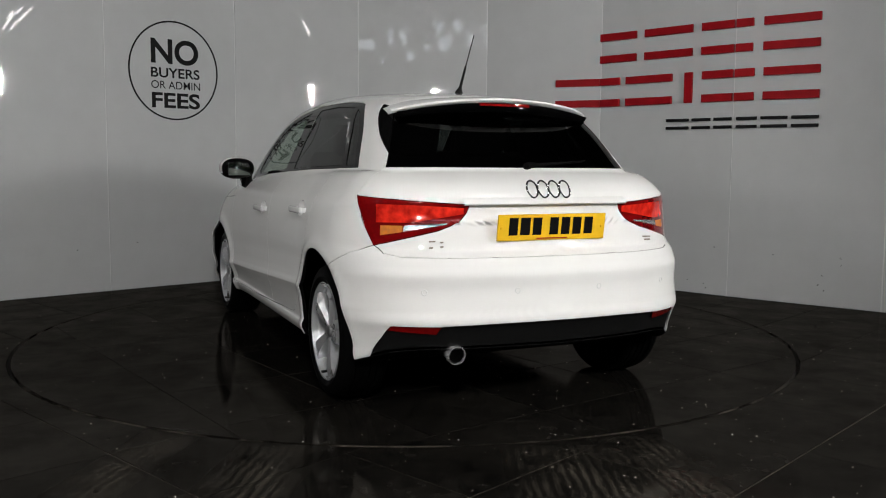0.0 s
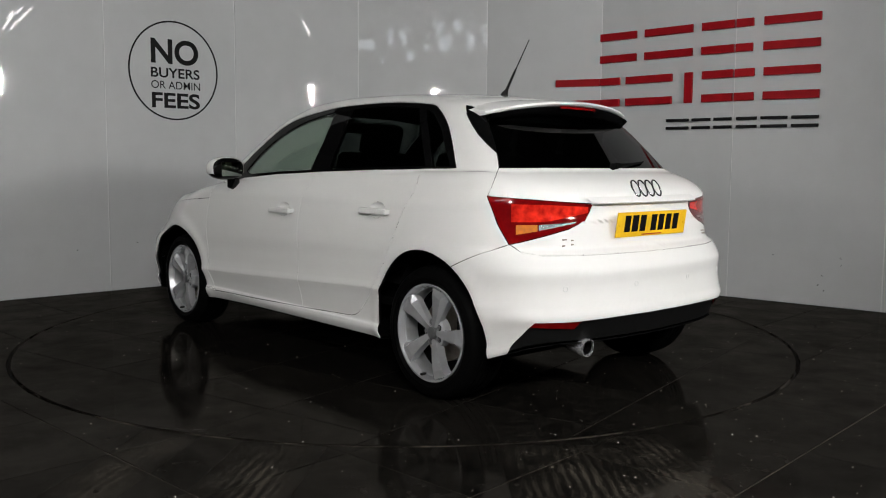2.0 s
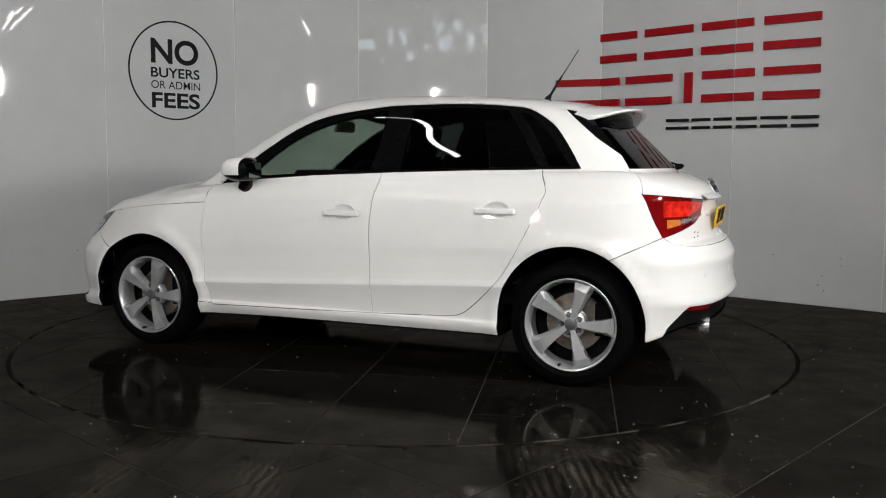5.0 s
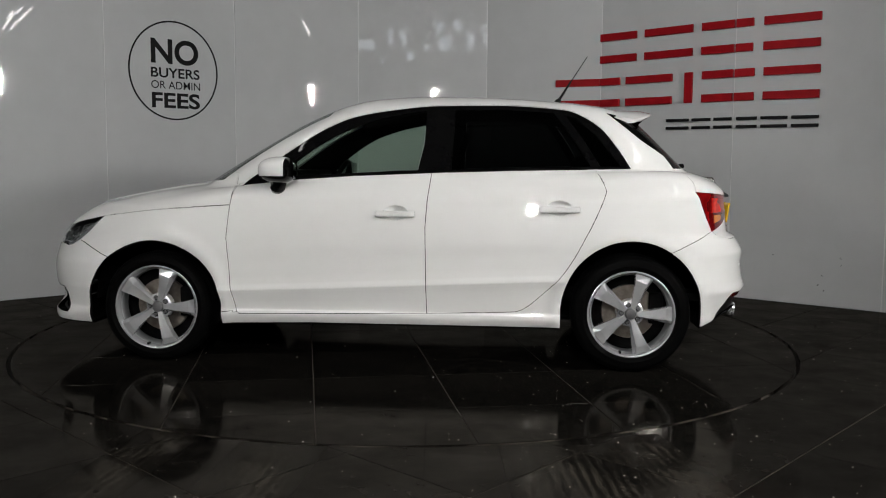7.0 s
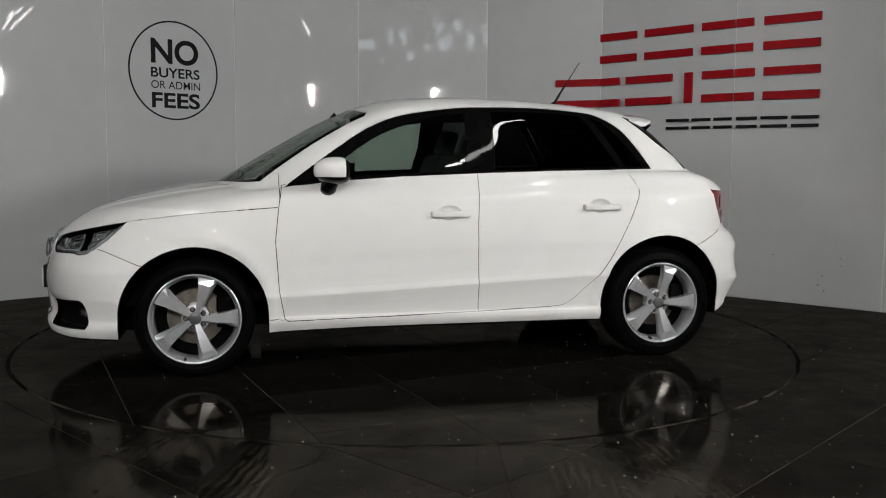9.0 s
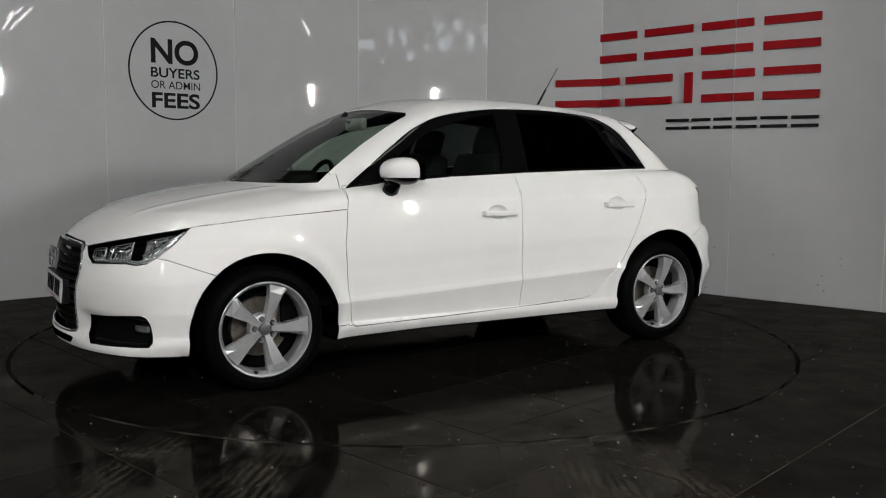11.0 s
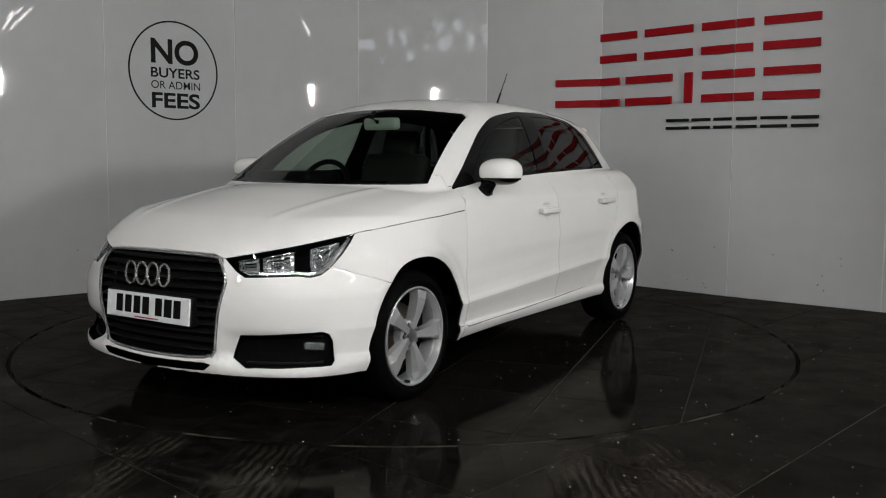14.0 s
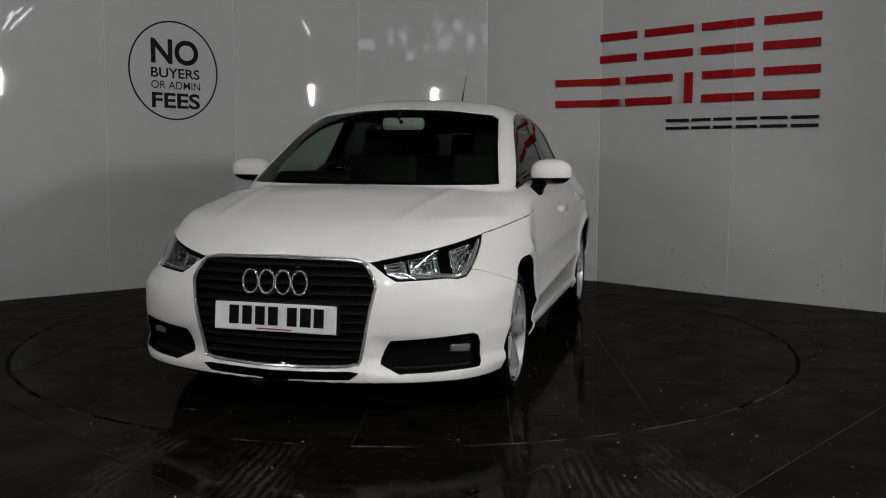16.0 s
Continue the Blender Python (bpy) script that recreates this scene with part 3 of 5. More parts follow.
# ---- lamps of the hall ----
def build_lamps():
    def batten(x, y, z, length, along, width):
        lamp = tagged(new("ceiling_light"), "long white batten lamp hung from the hall roof", "lamp", "hall lamps")
        lamp.matrix_basis = pose(x, y, z, 0, 0, along)
        bm = bmesh.new()
        box(bm, (length, width + 0.04, 0.06), (0, 0, 0.05), 0.01)
        part("housing", bm, PLASTIC, lamp)
        bm = bmesh.new()
        box(bm, (length - 0.04, width, 0.04), (0, 0, 0.0), 0.015)
        part("diffuser", bm, TUBE, lamp)
        for s in (-0.4, 0.4):
            bm = bmesh.new()
            box(bm, (0.01, 0.01, 6.8 - z), (s * length, 0, (6.8 - z) / 2 + 0.06))
            part("hanger", bm, STEEL, lamp)
    for x, y, z, length, along, width in LAMPS:
        batten(x, y, z, length, along, width)
    for x, y, z, along, w, h, share, open_w, open_e in FLOODS:
        key = glow("flood_diffuser", (1.0, 0.985, 0.95), FLOOD_POWER * share)
        lamp = tagged(new("flood_lamp"), "narrow upright white flood lamp on a black tripod stand", "lamp", "flood lamps")
        lamp.matrix_basis = pose(x, y, 0, 0, 0, along)
        bm = bmesh.new()
        box(bm, (w + 0.04, 0.08, h + 0.04), (0, -0.065, z), 0.012)
        part("housing", bm, PLASTIC, lamp)
        bm = bmesh.new()
        box(bm, (w, 0.04, h), (0, 0, z), 0.012)
        part("diffuser", bm, key, lamp)
        # unseen flaps, added to hold the right-hand lamp's light off the wall beside it
        for side, ang in ((-1, open_w), (1, open_e)):
            x0, x1 = side * (w / 2 + 0.018), side * max(w / 2 + 0.02, 0.25 * math.tan(radians(ang)))
            part("light_flap", prism([(x0, -0.02, z - h / 2 - 0.06), (x1, 0.25, z - h / 2 - 0.06), (x1, 0.25, z + h / 2 + 0.06), (x0, -0.02, z + h / 2 + 0.06)], (side, 0, 0), 0.003), PLASTIC, lamp, smooth=False)
        part("pole", tube([(0, -0.13, 0.55), (0, -0.13, z + 0.05)], 0.014, 10), PLASTIC, lamp)
        bm = bmesh.new()
        box(bm, (0.05, 0.06, 0.05), (0, -0.11, z), 0.006)
        part("clamp", bm, PLASTIC, lamp)
        for k in range(3):
            a = radians(-90 + 120 * k)
            part("leg", tube([(0, -0.13, 0.62), (0.30 * math.cos(a), -0.13 + 0.30 * math.sin(a), 0.008)], 0.010, 8), PLASTIC, lamp)


def build_floor_marks():
    """Dusty tyre prints where cars drive on to the turntable, and grit."""
    for (x0, y0), (x1, y1), w in (((-1.02, -2.95), (-0.86, -2.02), 0.26), ((-0.52, -2.95), (-0.42, -2.2), 0.34), ((0.62, -2.95), (0.62, -2.22), 0.50), ((1.0, -3.0), (0.86, -2.1), 0.30)):
        d = Vector((x1 - x0, y1 - y0, 0))
        me = bpy.data.meshes.new("tyre_mark")
        n, mm = 14, 8
        vs = [((j / mm - 0.5) * w, i / n * d.length, 0) for i in range(n + 1) for j in range(mm + 1)]
        fs = [(i * (mm + 1) + j, i * (mm + 1) + j + 1, (i + 1) * (mm + 1) + j + 1, (i + 1) * (mm + 1) + j) for i in range(n) for j in range(mm)]
        me.from_pydata(vs, [], fs)
        thin = me.attributes.new("thin", "FLOAT", "POINT")
        for k, v in enumerate(vs):
            a, b = abs(v[0]) / (w / 2), v[1] / d.length
            thin.data[k].value = max(0.0, 1 - a ** 3) * min(1.0, 4 * (1 - b)) * 0.44
        me.materials.append(DUST)
        ob = tagged(new("tyre_mark", me), "pale brown dusty tyre print on the black floor", "tyre mark", "tyre marks", "stuff")
        ob.matrix_basis = PLACE @ pose(x0, y0, 0.003, 0, 0, math.degrees(math.atan2(d.y, d.x)) - 90)
    rnd = random.Random(7)
    vs, fs = [], []
    for k in range(420):
        x, y = rnd.uniform(-2.6, 2.9), rnd.uniform(-3.0, 0.6)
        if rnd.random() < 0.4:
            x = rnd.uniform(0.4, 2.6)
        r = rnd.choice((0.0012, 0.0016, 0.002, 0.003))
        b = len(vs)
        vs += [(x - r, y - r, 0.0005), (x + r, y - r, 0.0005), (x + r, y + r, 0.0005), (x - r, y + r, 0.0005), (x, y, 0.0005 + r)]
        fs += [(b, b + 1, b + 4), (b + 1, b + 2, b + 4), (b + 2, b + 3, b + 4), (b + 3, b, b + 4)]
    me = bpy.data.meshes.new("floor_grit")
    me.from_pydata(vs, [], fs)
    me.materials.append(SPECK)
    tagged(new("floor_grit", me), "pale specks of grit scattered over black tiles", "grit", "", "stuff")


build_walls()
hall()
build_floor()
turntable = build_turntable()
build_signs()
build_floor_marks()
build_lamps()


# ---- the car's shell: half of the body surface, cut along its joints ----
R2 = 2 ** -0.5
SIDE_UV = ((1, 0, 0), (0, 0, 1))
FRONT_UV = ((0, 1, 0), (0, 0, 1))
NOSE_UV = ((R2, -R2, 0), (0, 0, 1))
TAIL_UV = ((R2, R2, 0), (0, 0, 1))
AXLE = 1.2345

ARCH_F = [(AXLE + 0.006 + 0.354 * math.cos(a), 0.285 + 0.346 * math.sin(a)) for a in np.linspace(0, math.pi, 33)] + [(AXLE - 0.352, 0.1), (AXLE + 0.360, 0.1)]
ARCH_R = [(-AXLE - 0.002 + 0.354 * math.cos(a), 0.290 + 0.370 * math.sin(a)) for a in np.linspace(0, math.pi, 33)] + [(-AXLE - 0.352, 0.1), (-AXLE + 0.352, 0.1)]
HEADLAMP = [(1.112, 0.654), (0.95, 0.684), (0.78, 0.714), (0.587, 0.748), (0.612, 0.71), (0.645, 0.667), (0.70, 0.615), (0.735, 0.592), (0.785, 0.583),
            (0.825, 0.590), (0.93, 0.587), (1.035, 0.583), (1.068, 0.606)]
TAILLAMP = [(-0.552, 0.908), (-0.75, 0.893), (-1.008, 0.873), (-0.996, 0.84), (-0.970, 0.80), (-0.90, 0.768), (-0.78, 0.737), (-0.648, 0.706), (-0.604, 0.78)]
GRILLE = [(-0.01, 0.672), (0.30, 0.665), (0.352, 0.648), (0.396, 0.575), (0.392, 0.52), (0.342, 0.275), (0.318, 0.252), (0.29, 0.246), (-0.01, 0.238)]
VENT = [(1.056, 0.348), (0.96, 0.353), (0.86, 0.360), (0.735, 0.368), (0.710, 0.358), (0.695, 0.33), (0.688, 0.25), (0.700, 0.232), (0.86, 0.226), (1.036, 0.222), (1.086, 0.258)]
SLOT = [(-0.01, 0.222), (0.30, 0.228), (0.335, 0.224), (0.30, 0.198), (-0.01, 0.190)]
WINDSCREEN = [(-0.01, 0.938), (0.30, 0.938), (0.60, 0.940), (0.66, 0.945), (0.62, 1.06), (0.575, 1.19), (0.538, 1.29), (0.50, 1.312), (0.25, 1.338), (-0.01, 1.346)]
DLO = np.vstack([sweep([(0.80, 0.918), (0.65, 1.028), (0.508, 1.13), (0.362, 1.222), (0.182, 1.294), (-0.118, 1.342), (-0.30, 1.352), (-0.603, 1.354), (-0.858, 1.337),
                        (-0.962, 1.314), (-1.080, 1.239), (-1.165, 1.137), (-1.240, 1.022)]), [(-1.046, 1.017), (-0.63, 1.007), (-0.226, 0.993), (0.20, 0.974), (0.57, 0.948)]])
PANE_F = np.vstack([sweep([(0.575, 0.990), (0.470, 1.085), (0.30, 1.195), (0.10, 1.268), (-0.09, 1.308), (-0.17, 1.320)]), [(-0.165, 1.15), (-0.135, 1.006), (0.2, 0.992), (0.53, 0.972)]])
PANE_R = [(-0.325, 1.326), (-0.60, 1.332), (-0.84, 1.316), (-0.90, 1.24), (-0.985, 1.11), (-1.035, 1.032), (-0.68, 1.022), (-0.31, 1.010)]
PANE_Q = [(-0.905, 1.305), (-0.96, 1.285), (-1.055, 1.205), (-1.13, 1.11), (-1.19, 1.034), (-1.085, 1.032), (-1.00, 1.17)]
REAR_GLASS = [(-0.01, 1.026), (0.40, 1.026), (0.612, 1.024), (0.575, 1.10), (0.53, 1.20), (0.492, 1.27), (0.45, 1.285), (-0.01, 1.315)]
TAILGATE = [(-0.602, 1.027), (-0.572, 0.947), (-0.556, 0.908), (-0.598, 0.79), (-0.652, 0.706), (-0.70, 0.677), (-0.783, 0.664), (-0.95, 0.661), (-1.5, 0.660), (-1.5, 1.027)]
DOOR_F = [(0.812, 0.93), (0.832, 0.82), (0.850, 0.65), (0.832, 0.40), (0.806, 0.262), (0.79, 0.250), (0.3, 0.258), (-0.196, 0.270), (-0.192, 0.45), (-0.187, 0.72), (-0.196, 0.85), (-0.214, 1.03)]
DOOR_R = np.vstack([[(-0.214, 1.03), (-0.196, 0.85), (-0.187, 0.72), (-0.192, 0.45), (-0.196, 0.270)],
                    sweep([(-0.60, 0.282), (-0.68, 0.294), (-0.762, 0.354), (-0.903, 0.502), (-1.02, 0.71), (-1.095, 0.88), (-1.098, 0.93), (-1.055, 1.018), (-1.04, 1.05)])])
HOOD_EDGE = sweep([(1.62, 0.742), (1.505, 0.756), (1.226, 0.790), (1.0, 0.808), (0.832, 0.820), (0.80, 0.823)])
HOOD_LIP = [(-0.01, 0.675), (0.30, 0.668), (0.352, 0.652), (0.44, 0.662), (0.9, 0.70)]
COWL = [(-0.01, 0.9405), (0.60, 0.930), (0.72, 0.918)]
SEAM_F = [(1.75, 0.628), (1.66, 0.608), (1.478, 0.542), (1.42, 0.52)]
SEAM_R = [(-1.70, 0.722), (-1.645, 0.706), (-1.505, 0.641), (-1.42, 0.60)]
DIFFUSER = [(-0.01, 0.398), (0.30, 0.396), (0.515, 0.390), (0.53, 0.352), (0.712, 0.366), (0.725, 0.33), (0.745, 0.28), (0.76, 0.10), (-0.01, 0.10)]
CUPS = [[(x + 0.062 * math.cos(a), z + 0.006 + 0.036 * math.sin(a)) for a in np.linspace(0, 2 * math.pi, 25)[:-1]] for x, z in ((-0.035, 0.783), (-0.868, 0.815))]
UNDER_X, UNDER_Z = [-2.2, -1.80, -1.72, -1.60, -1.50, 0.4, 1.2, 2.2], [0.292, 0.292, 0.272, 0.226, 0.207, 0.207, 0.187, 0.187]
FIN = [(-1.505, 1.030), (-1.300, 1.170), (-1.125, 1.315)]
REFLECTOR = [(0.515, 0.388), (0.70, 0.389), (0.712, 0.366), (0.53, 0.352)]


def shell_half():
    xs = np.arange(-1.25, 1.3501, 0.025)
    cap = np.radians(np.concatenate([np.linspace(3, 60, 26), np.linspace(62, 88, 12)]))
    phi = np.radians(np.unique(np.round(np.concatenate([np.linspace(0, 180, 121), np.linspace(70, 75, 9), np.linspace(96.2, 106.5, 27), np.linspace(110, 114, 9)]), 3)))
    rows_o, rows_d = [], []
    for a in cap[::-1]:
        rows_o.append(-1.25)
        rows_d.append(-a)
    for x in xs:
        rows_o.append(x)
        rows_d.append(0.0)
    for a in cap:
        rows_o.append(1.35)
        rows_d.append(a)
    o = np.array([[(x, 0, 0.60)] * len(phi) for x in rows_o], float).reshape(-1, 3)
    d = np.array([[(math.sin(a), math.cos(a) * math.sin(p), math.cos(a) * math.cos(p)) for p in phi] for a in rows_d], float).reshape(-1, 3)
    hit = body_cast(o, d)
    n = len(phi)
    bm = bmesh.new()
    vs = [bm.verts.new(p) for p in hit]
    for i in range(len(rows_o) - 1):
        for j in range(n - 1):
            bm.faces.new((vs[i * n + j], vs[(i + 1) * n + j], vs[(i + 1) * n + j + 1], vs[i * n + j + 1]))
    for side in (0, len(rows_o) - 1):
        p = hit[side * n:(side + 1) * n].mean(axis=0)
        p[1] = 0
        c = bm.verts.new(p)
        for j in range(n - 1):
            bm.faces.new((vs[side * n + j], vs[side * n + j + 1], c))
    bmesh.ops.recalc_face_normals(bm, faces=bm.faces)
    return bm


ON_SIDE = lambda c: c[:, 1] > 0.35
UPPER = lambda c: (c[:, 1] > 0.3) & (c[:, 2] > 0.88)
AHEAD_OF = lambda x: (lambda c: c[:, 0] > x)
BEHIND = lambda x: (lambda c: c[:, 0] < x)
CUTS = [
    (ARCH_F, SIDE_UV, lambda c: c[:, 1] > 0.5, True), (ARCH_R, SIDE_UV, lambda c: c[:, 1] > 0.5, True),
    (HEADLAMP, NOSE_UV, AHEAD_OF(1.3), True), (TAILLAMP, TAIL_UV, BEHIND(-1.3), True),
    (GRILLE, FRONT_UV, AHEAD_OF(1.6), True), (VENT, NOSE_UV, AHEAD_OF(1.5), True), (SLOT, FRONT_UV, AHEAD_OF(1.6), True),
    (WINDSCREEN, FRONT_UV, lambda c: (c[:, 0] > 0.2) & (c[:, 2] > 0.9), True),
    (DLO, SIDE_UV, UPPER, True), (PANE_F, SIDE_UV, UPPER, True), (PANE_R, SIDE_UV, UPPER, True), (PANE_Q, SIDE_UV, UPPER, True),
    (REAR_GLASS, FRONT_UV, lambda c: (c[:, 0] < -1.05) & (c[:, 2] > 0.9), True), (TAILGATE, TAIL_UV, BEHIND(-1.36), True),
    (CUPS[0], SIDE_UV, ON_SIDE, True), (CUPS[1], SIDE_UV, ON_SIDE, True), (DOOR_F, SIDE_UV, ON_SIDE, True), (DOOR_R, SIDE_UV, ON_SIDE, True),
    (HOOD_EDGE, SIDE_UV, lambda c: (c[:, 1] > 0.55) & (c[:, 0] > 0.75), False), (HOOD_LIP, FRONT_UV, AHEAD_OF(1.7), False),
    (COWL, FRONT_UV, lambda c: (c[:, 0] > 0.8) & (c[:, 0] < 1.3), False),
    (SEAM_F, SIDE_UV, lambda c: (c[:, 1] > 0.5) & (c[:, 0] > 1.35), False), (SEAM_R, SIDE_UV, lambda c: (c[:, 1] > 0.5) & (c[:, 0] < -1.35), False),
    (FIN, SIDE_UV, lambda c: (c[:, 1] > 0.40) & (c[:, 2] > 1.0) & (c[:, 0] < -1.06), False),
    (list(zip(UNDER_X, UNDER_Z)), SIDE_UV, lambda c: c[:, 2] < 0.36, False), (DIFFUSER, FRONT_UV, BEHIND(-1.5), True), (REFLECTOR, FRONT_UV, BEHIND(-1.5), True),
]


def regions(c, nrm):
    """The panel to which each face belongs, by its middle c and normal nrm."""
    x, y, z = c.T
    s_n, s_t = (x - y) * R2, (x + y) * R2
    name = np.full(len(c), "body_side", dtype=object)
    free = np.ones(len(c), bool)

    def take(label, mask):
        nonlocal free
        m = mask & free
        name[m] = label
        free &= ~m
    take("gone", (y > 0.5) & (inside(ARCH_F, x, z) | inside(ARCH_R, x, z)))
    take("gone", (y > 0.5) & (inside(CUPS[0], x, z) | inside(CUPS[1], x, z)))
    take("underbody", z < np.interp(x, UNDER_X, UNDER_Z))
    take("headlamp", (x > 1.3) & inside(HEADLAMP, s_n, z))
    take("tail_lamp", (x < -1.3) & inside(TAILLAMP, s_t, z))
    take("grille", (x > 1.6) & inside(GRILLE, y, z))
    take("vent", (x > 1.5) & inside(VENT, s_n, z))
    take("slot", (x > 1.6) & inside(SLOT, y, z))
    take("windscreen", (x > 0.22) & (z > 0.93) & (inside(WINDSCREEN, y, z)))
    up = (y > 0.3) & (z > 0.9)
    take("pane_front", up & inside(PANE_F, x, z))
    take("pane_rear", up & inside(PANE_R, x, z))
    take("pane_quarter", up & inside(PANE_Q, x, z))
    take("window_trim", up & inside(DLO, x, z))
    take("rear_glass", (x < -1.05) & (z > 0.9) & inside(REAR_GLASS, y, z))
    take("rear_fin", (y > 0.40) & (z > 1.03) & (z < 1.315) & (x < -1.08) & (x < np.interp(z, [q[1] for q in FIN], [q[0] for q in FIN])))
    take("tailgate", (x < -1.36) & inside(TAILGATE, s_t, z))
    take("reflector", (x < -1.5) & inside(REFLECTOR, y, z))
    take("diffuser", (x < -1.5) & inside(DIFFUSER, y, z))
    edge = np.where(x > 1.53, np.interp(s_n, [0.587, 0.78, 0.95, 1.112], [0.748, 0.714, 0.684, 0.654]), np.interp(x, HOOD_EDGE[::-1, 0], HOOD_EDGE[::-1, 1]))
    lip = np.interp(y, [p[0] for p in HOOD_LIP], [p[1] for p in HOOD_LIP])
    take("hood", (x > 0.832) & (z > edge) & ((x < 1.56) | (z > lip)) & (z < 0.99))
    seam_f = np.interp(x, [1.42, 1.478, 1.66, 1.75], [0.52, 0.542, 0.608, 0.628])
    take("front_bumper", (x > 1.42) & ((z < seam_f) | (x > 1.72)))
    seam_r = np.interp(x, [-1.70, -1.645, -1.505, -1.42], [0.722, 0.706, 0.641, 0.60])
    take("rear_bumper", (x < -1.42) & ((z < seam_r) | ((x < -1.70) & (z < 0.75))))
    take("front_fender", (x > 0.80) & (z < edge) & ~inside(DOOR_F, x, z) & (z > 0.262))
    take("front_door", (y > 0.5) & inside(DOOR_F, x, z))
    take("rear_door", (y > 0.5) & inside(DOOR_R, x, z))
    return name


def shell_pieces():
    bm = shell_half()
    for line, (U, V), keep, closed in CUTS:
        split_faces(bm, line, U, V, keep, closed)
    bm.verts.ensure_lookup_table()
    bm.faces.ensure_lookup_table()
    bm.verts.index_update()
    co = np.array([v.co for v in bm.verts])
    mid = np.abs(co[:, 1]) < 1e-4
    co = onto_body(co, 3)
    co[mid, 1] = 0
    nrm = body_normal(co)
    nrm[mid, 1] = 0
    faces = [[v.index for v in f.verts] for f in bm.faces]
    cen = np.array([co[f].mean(axis=0) for f in faces])
    fn = np.array([f.normal for f in bm.faces])
    flip = (np.einsum("ij,ij->i", fn, np.array([nrm[f].mean(axis=0) for f in faces])) < 0)
    faces = [f[::-1] if b else f for f, b in zip(faces, flip)]
    name = regions(cen, fn * np.where(flip, -1, 1)[:, None])
    bm.free()
    return co, nrm, faces, name


def piece_mesh(name, co, nrm, faces, mirror="left", sink=0.0, lip=0.005, gap=0.0021):
    """One panel with thickness at its edges. mirror: left, right or both."""
    used = sorted({i for f in faces for i in f})
    at = {g: k for k, g in enumerate(used)}
    p, n = co[used].copy(), nrm[used].copy()
    fs = [[at[i] for i in f] for f in faces]
    count = {}
    for f in fs:
        for a, b in zip(f, f[1:] + f[:1]):
            key = (min(a, b), max(a, b))
            count[key] = None if key in count else (a, b)
    rim = [e for e in count.values() if e]
    if mirror == "both":
        rim = [e for e in rim if abs(p[e[0], 1]) > 1e-5 or abs(p[e[1], 1]) > 1e-5]
    # draw the edge in by the width of the joint
    pull = np.zeros_like(p)
    for a, b in rim:
        t = p[b] - p[a]
        side = np.cross((n[a] + n[b]) / 2, t)
        side /= max(np.linalg.norm(side), 1e-9)
        pull[a] += side
        pull[b] += side
    ln = np.linalg.norm(pull, axis=1, keepdims=True)
    p = p + np.where(ln > 1e-6, pull / np.maximum(ln, 1e-9), 0) * gap - n * sink
    if mirror == "both":
        p[np.abs(co[used][:, 1]) < 1e-5, 1] = 0
    verts, norms, polys = list(p), list(n), list(fs)
    edge_of = {}
    for a, b in rim:
        for k in (a, b):
            if k not in edge_of:
                out = -pull[k] / max(np.linalg.norm(pull[k]), 1e-9)
                e = len(verts)
                verts += [p[k], p[k] - n[k] * lip]
                norms += [out * 0.8 + n[k] * 0.6, out]
                edge_of[k] = e
        ea, eb = edge_of[a], edge_of[b]
        polys.append([eb, ea, ea + 1, eb + 1])
    verts, norms = np.array(verts), np.array(norms)
    if mirror in ("right", "both"):
        flipv, flipn = verts * [1, -1, 1], norms * [1, -1, 1]
        flipp = [f[::-1] for f in polys]
        if mirror == "right":
            verts, norms, polys = flipv, flipn, flipp
        else:
            k = len(verts)
            weld = {i: i for i in range(k) if abs(verts[i, 1]) < 1e-6 and i < len(p)}
            polys = polys + [[weld.get(i, i + k) for i in f] for f in flipp]
            verts, norms = np.vstack([verts, flipv]), np.vstack([norms, flipn])
    me = bpy.data.meshes.new(name)
    me.from_pydata([tuple(v) for v in verts], [], polys)
    me.update()
    for f in me.polygons:
        f.use_smooth = True
    ln = np.linalg.norm(norms, axis=1, keepdims=True)
    me.normals_split_custom_set_from_vertices([tuple(v) for v in norms / np.maximum(ln, 1e-9)])
    return me


def surface_point(origin, way):
    """A point of the body's skin from inside along a direction, and its normal."""
    p = body_cast(np.array([origin], float), np.array([Vector(way).normalized()], float))
    return Vector(p[0]), Vector(body_normal(p)[0])


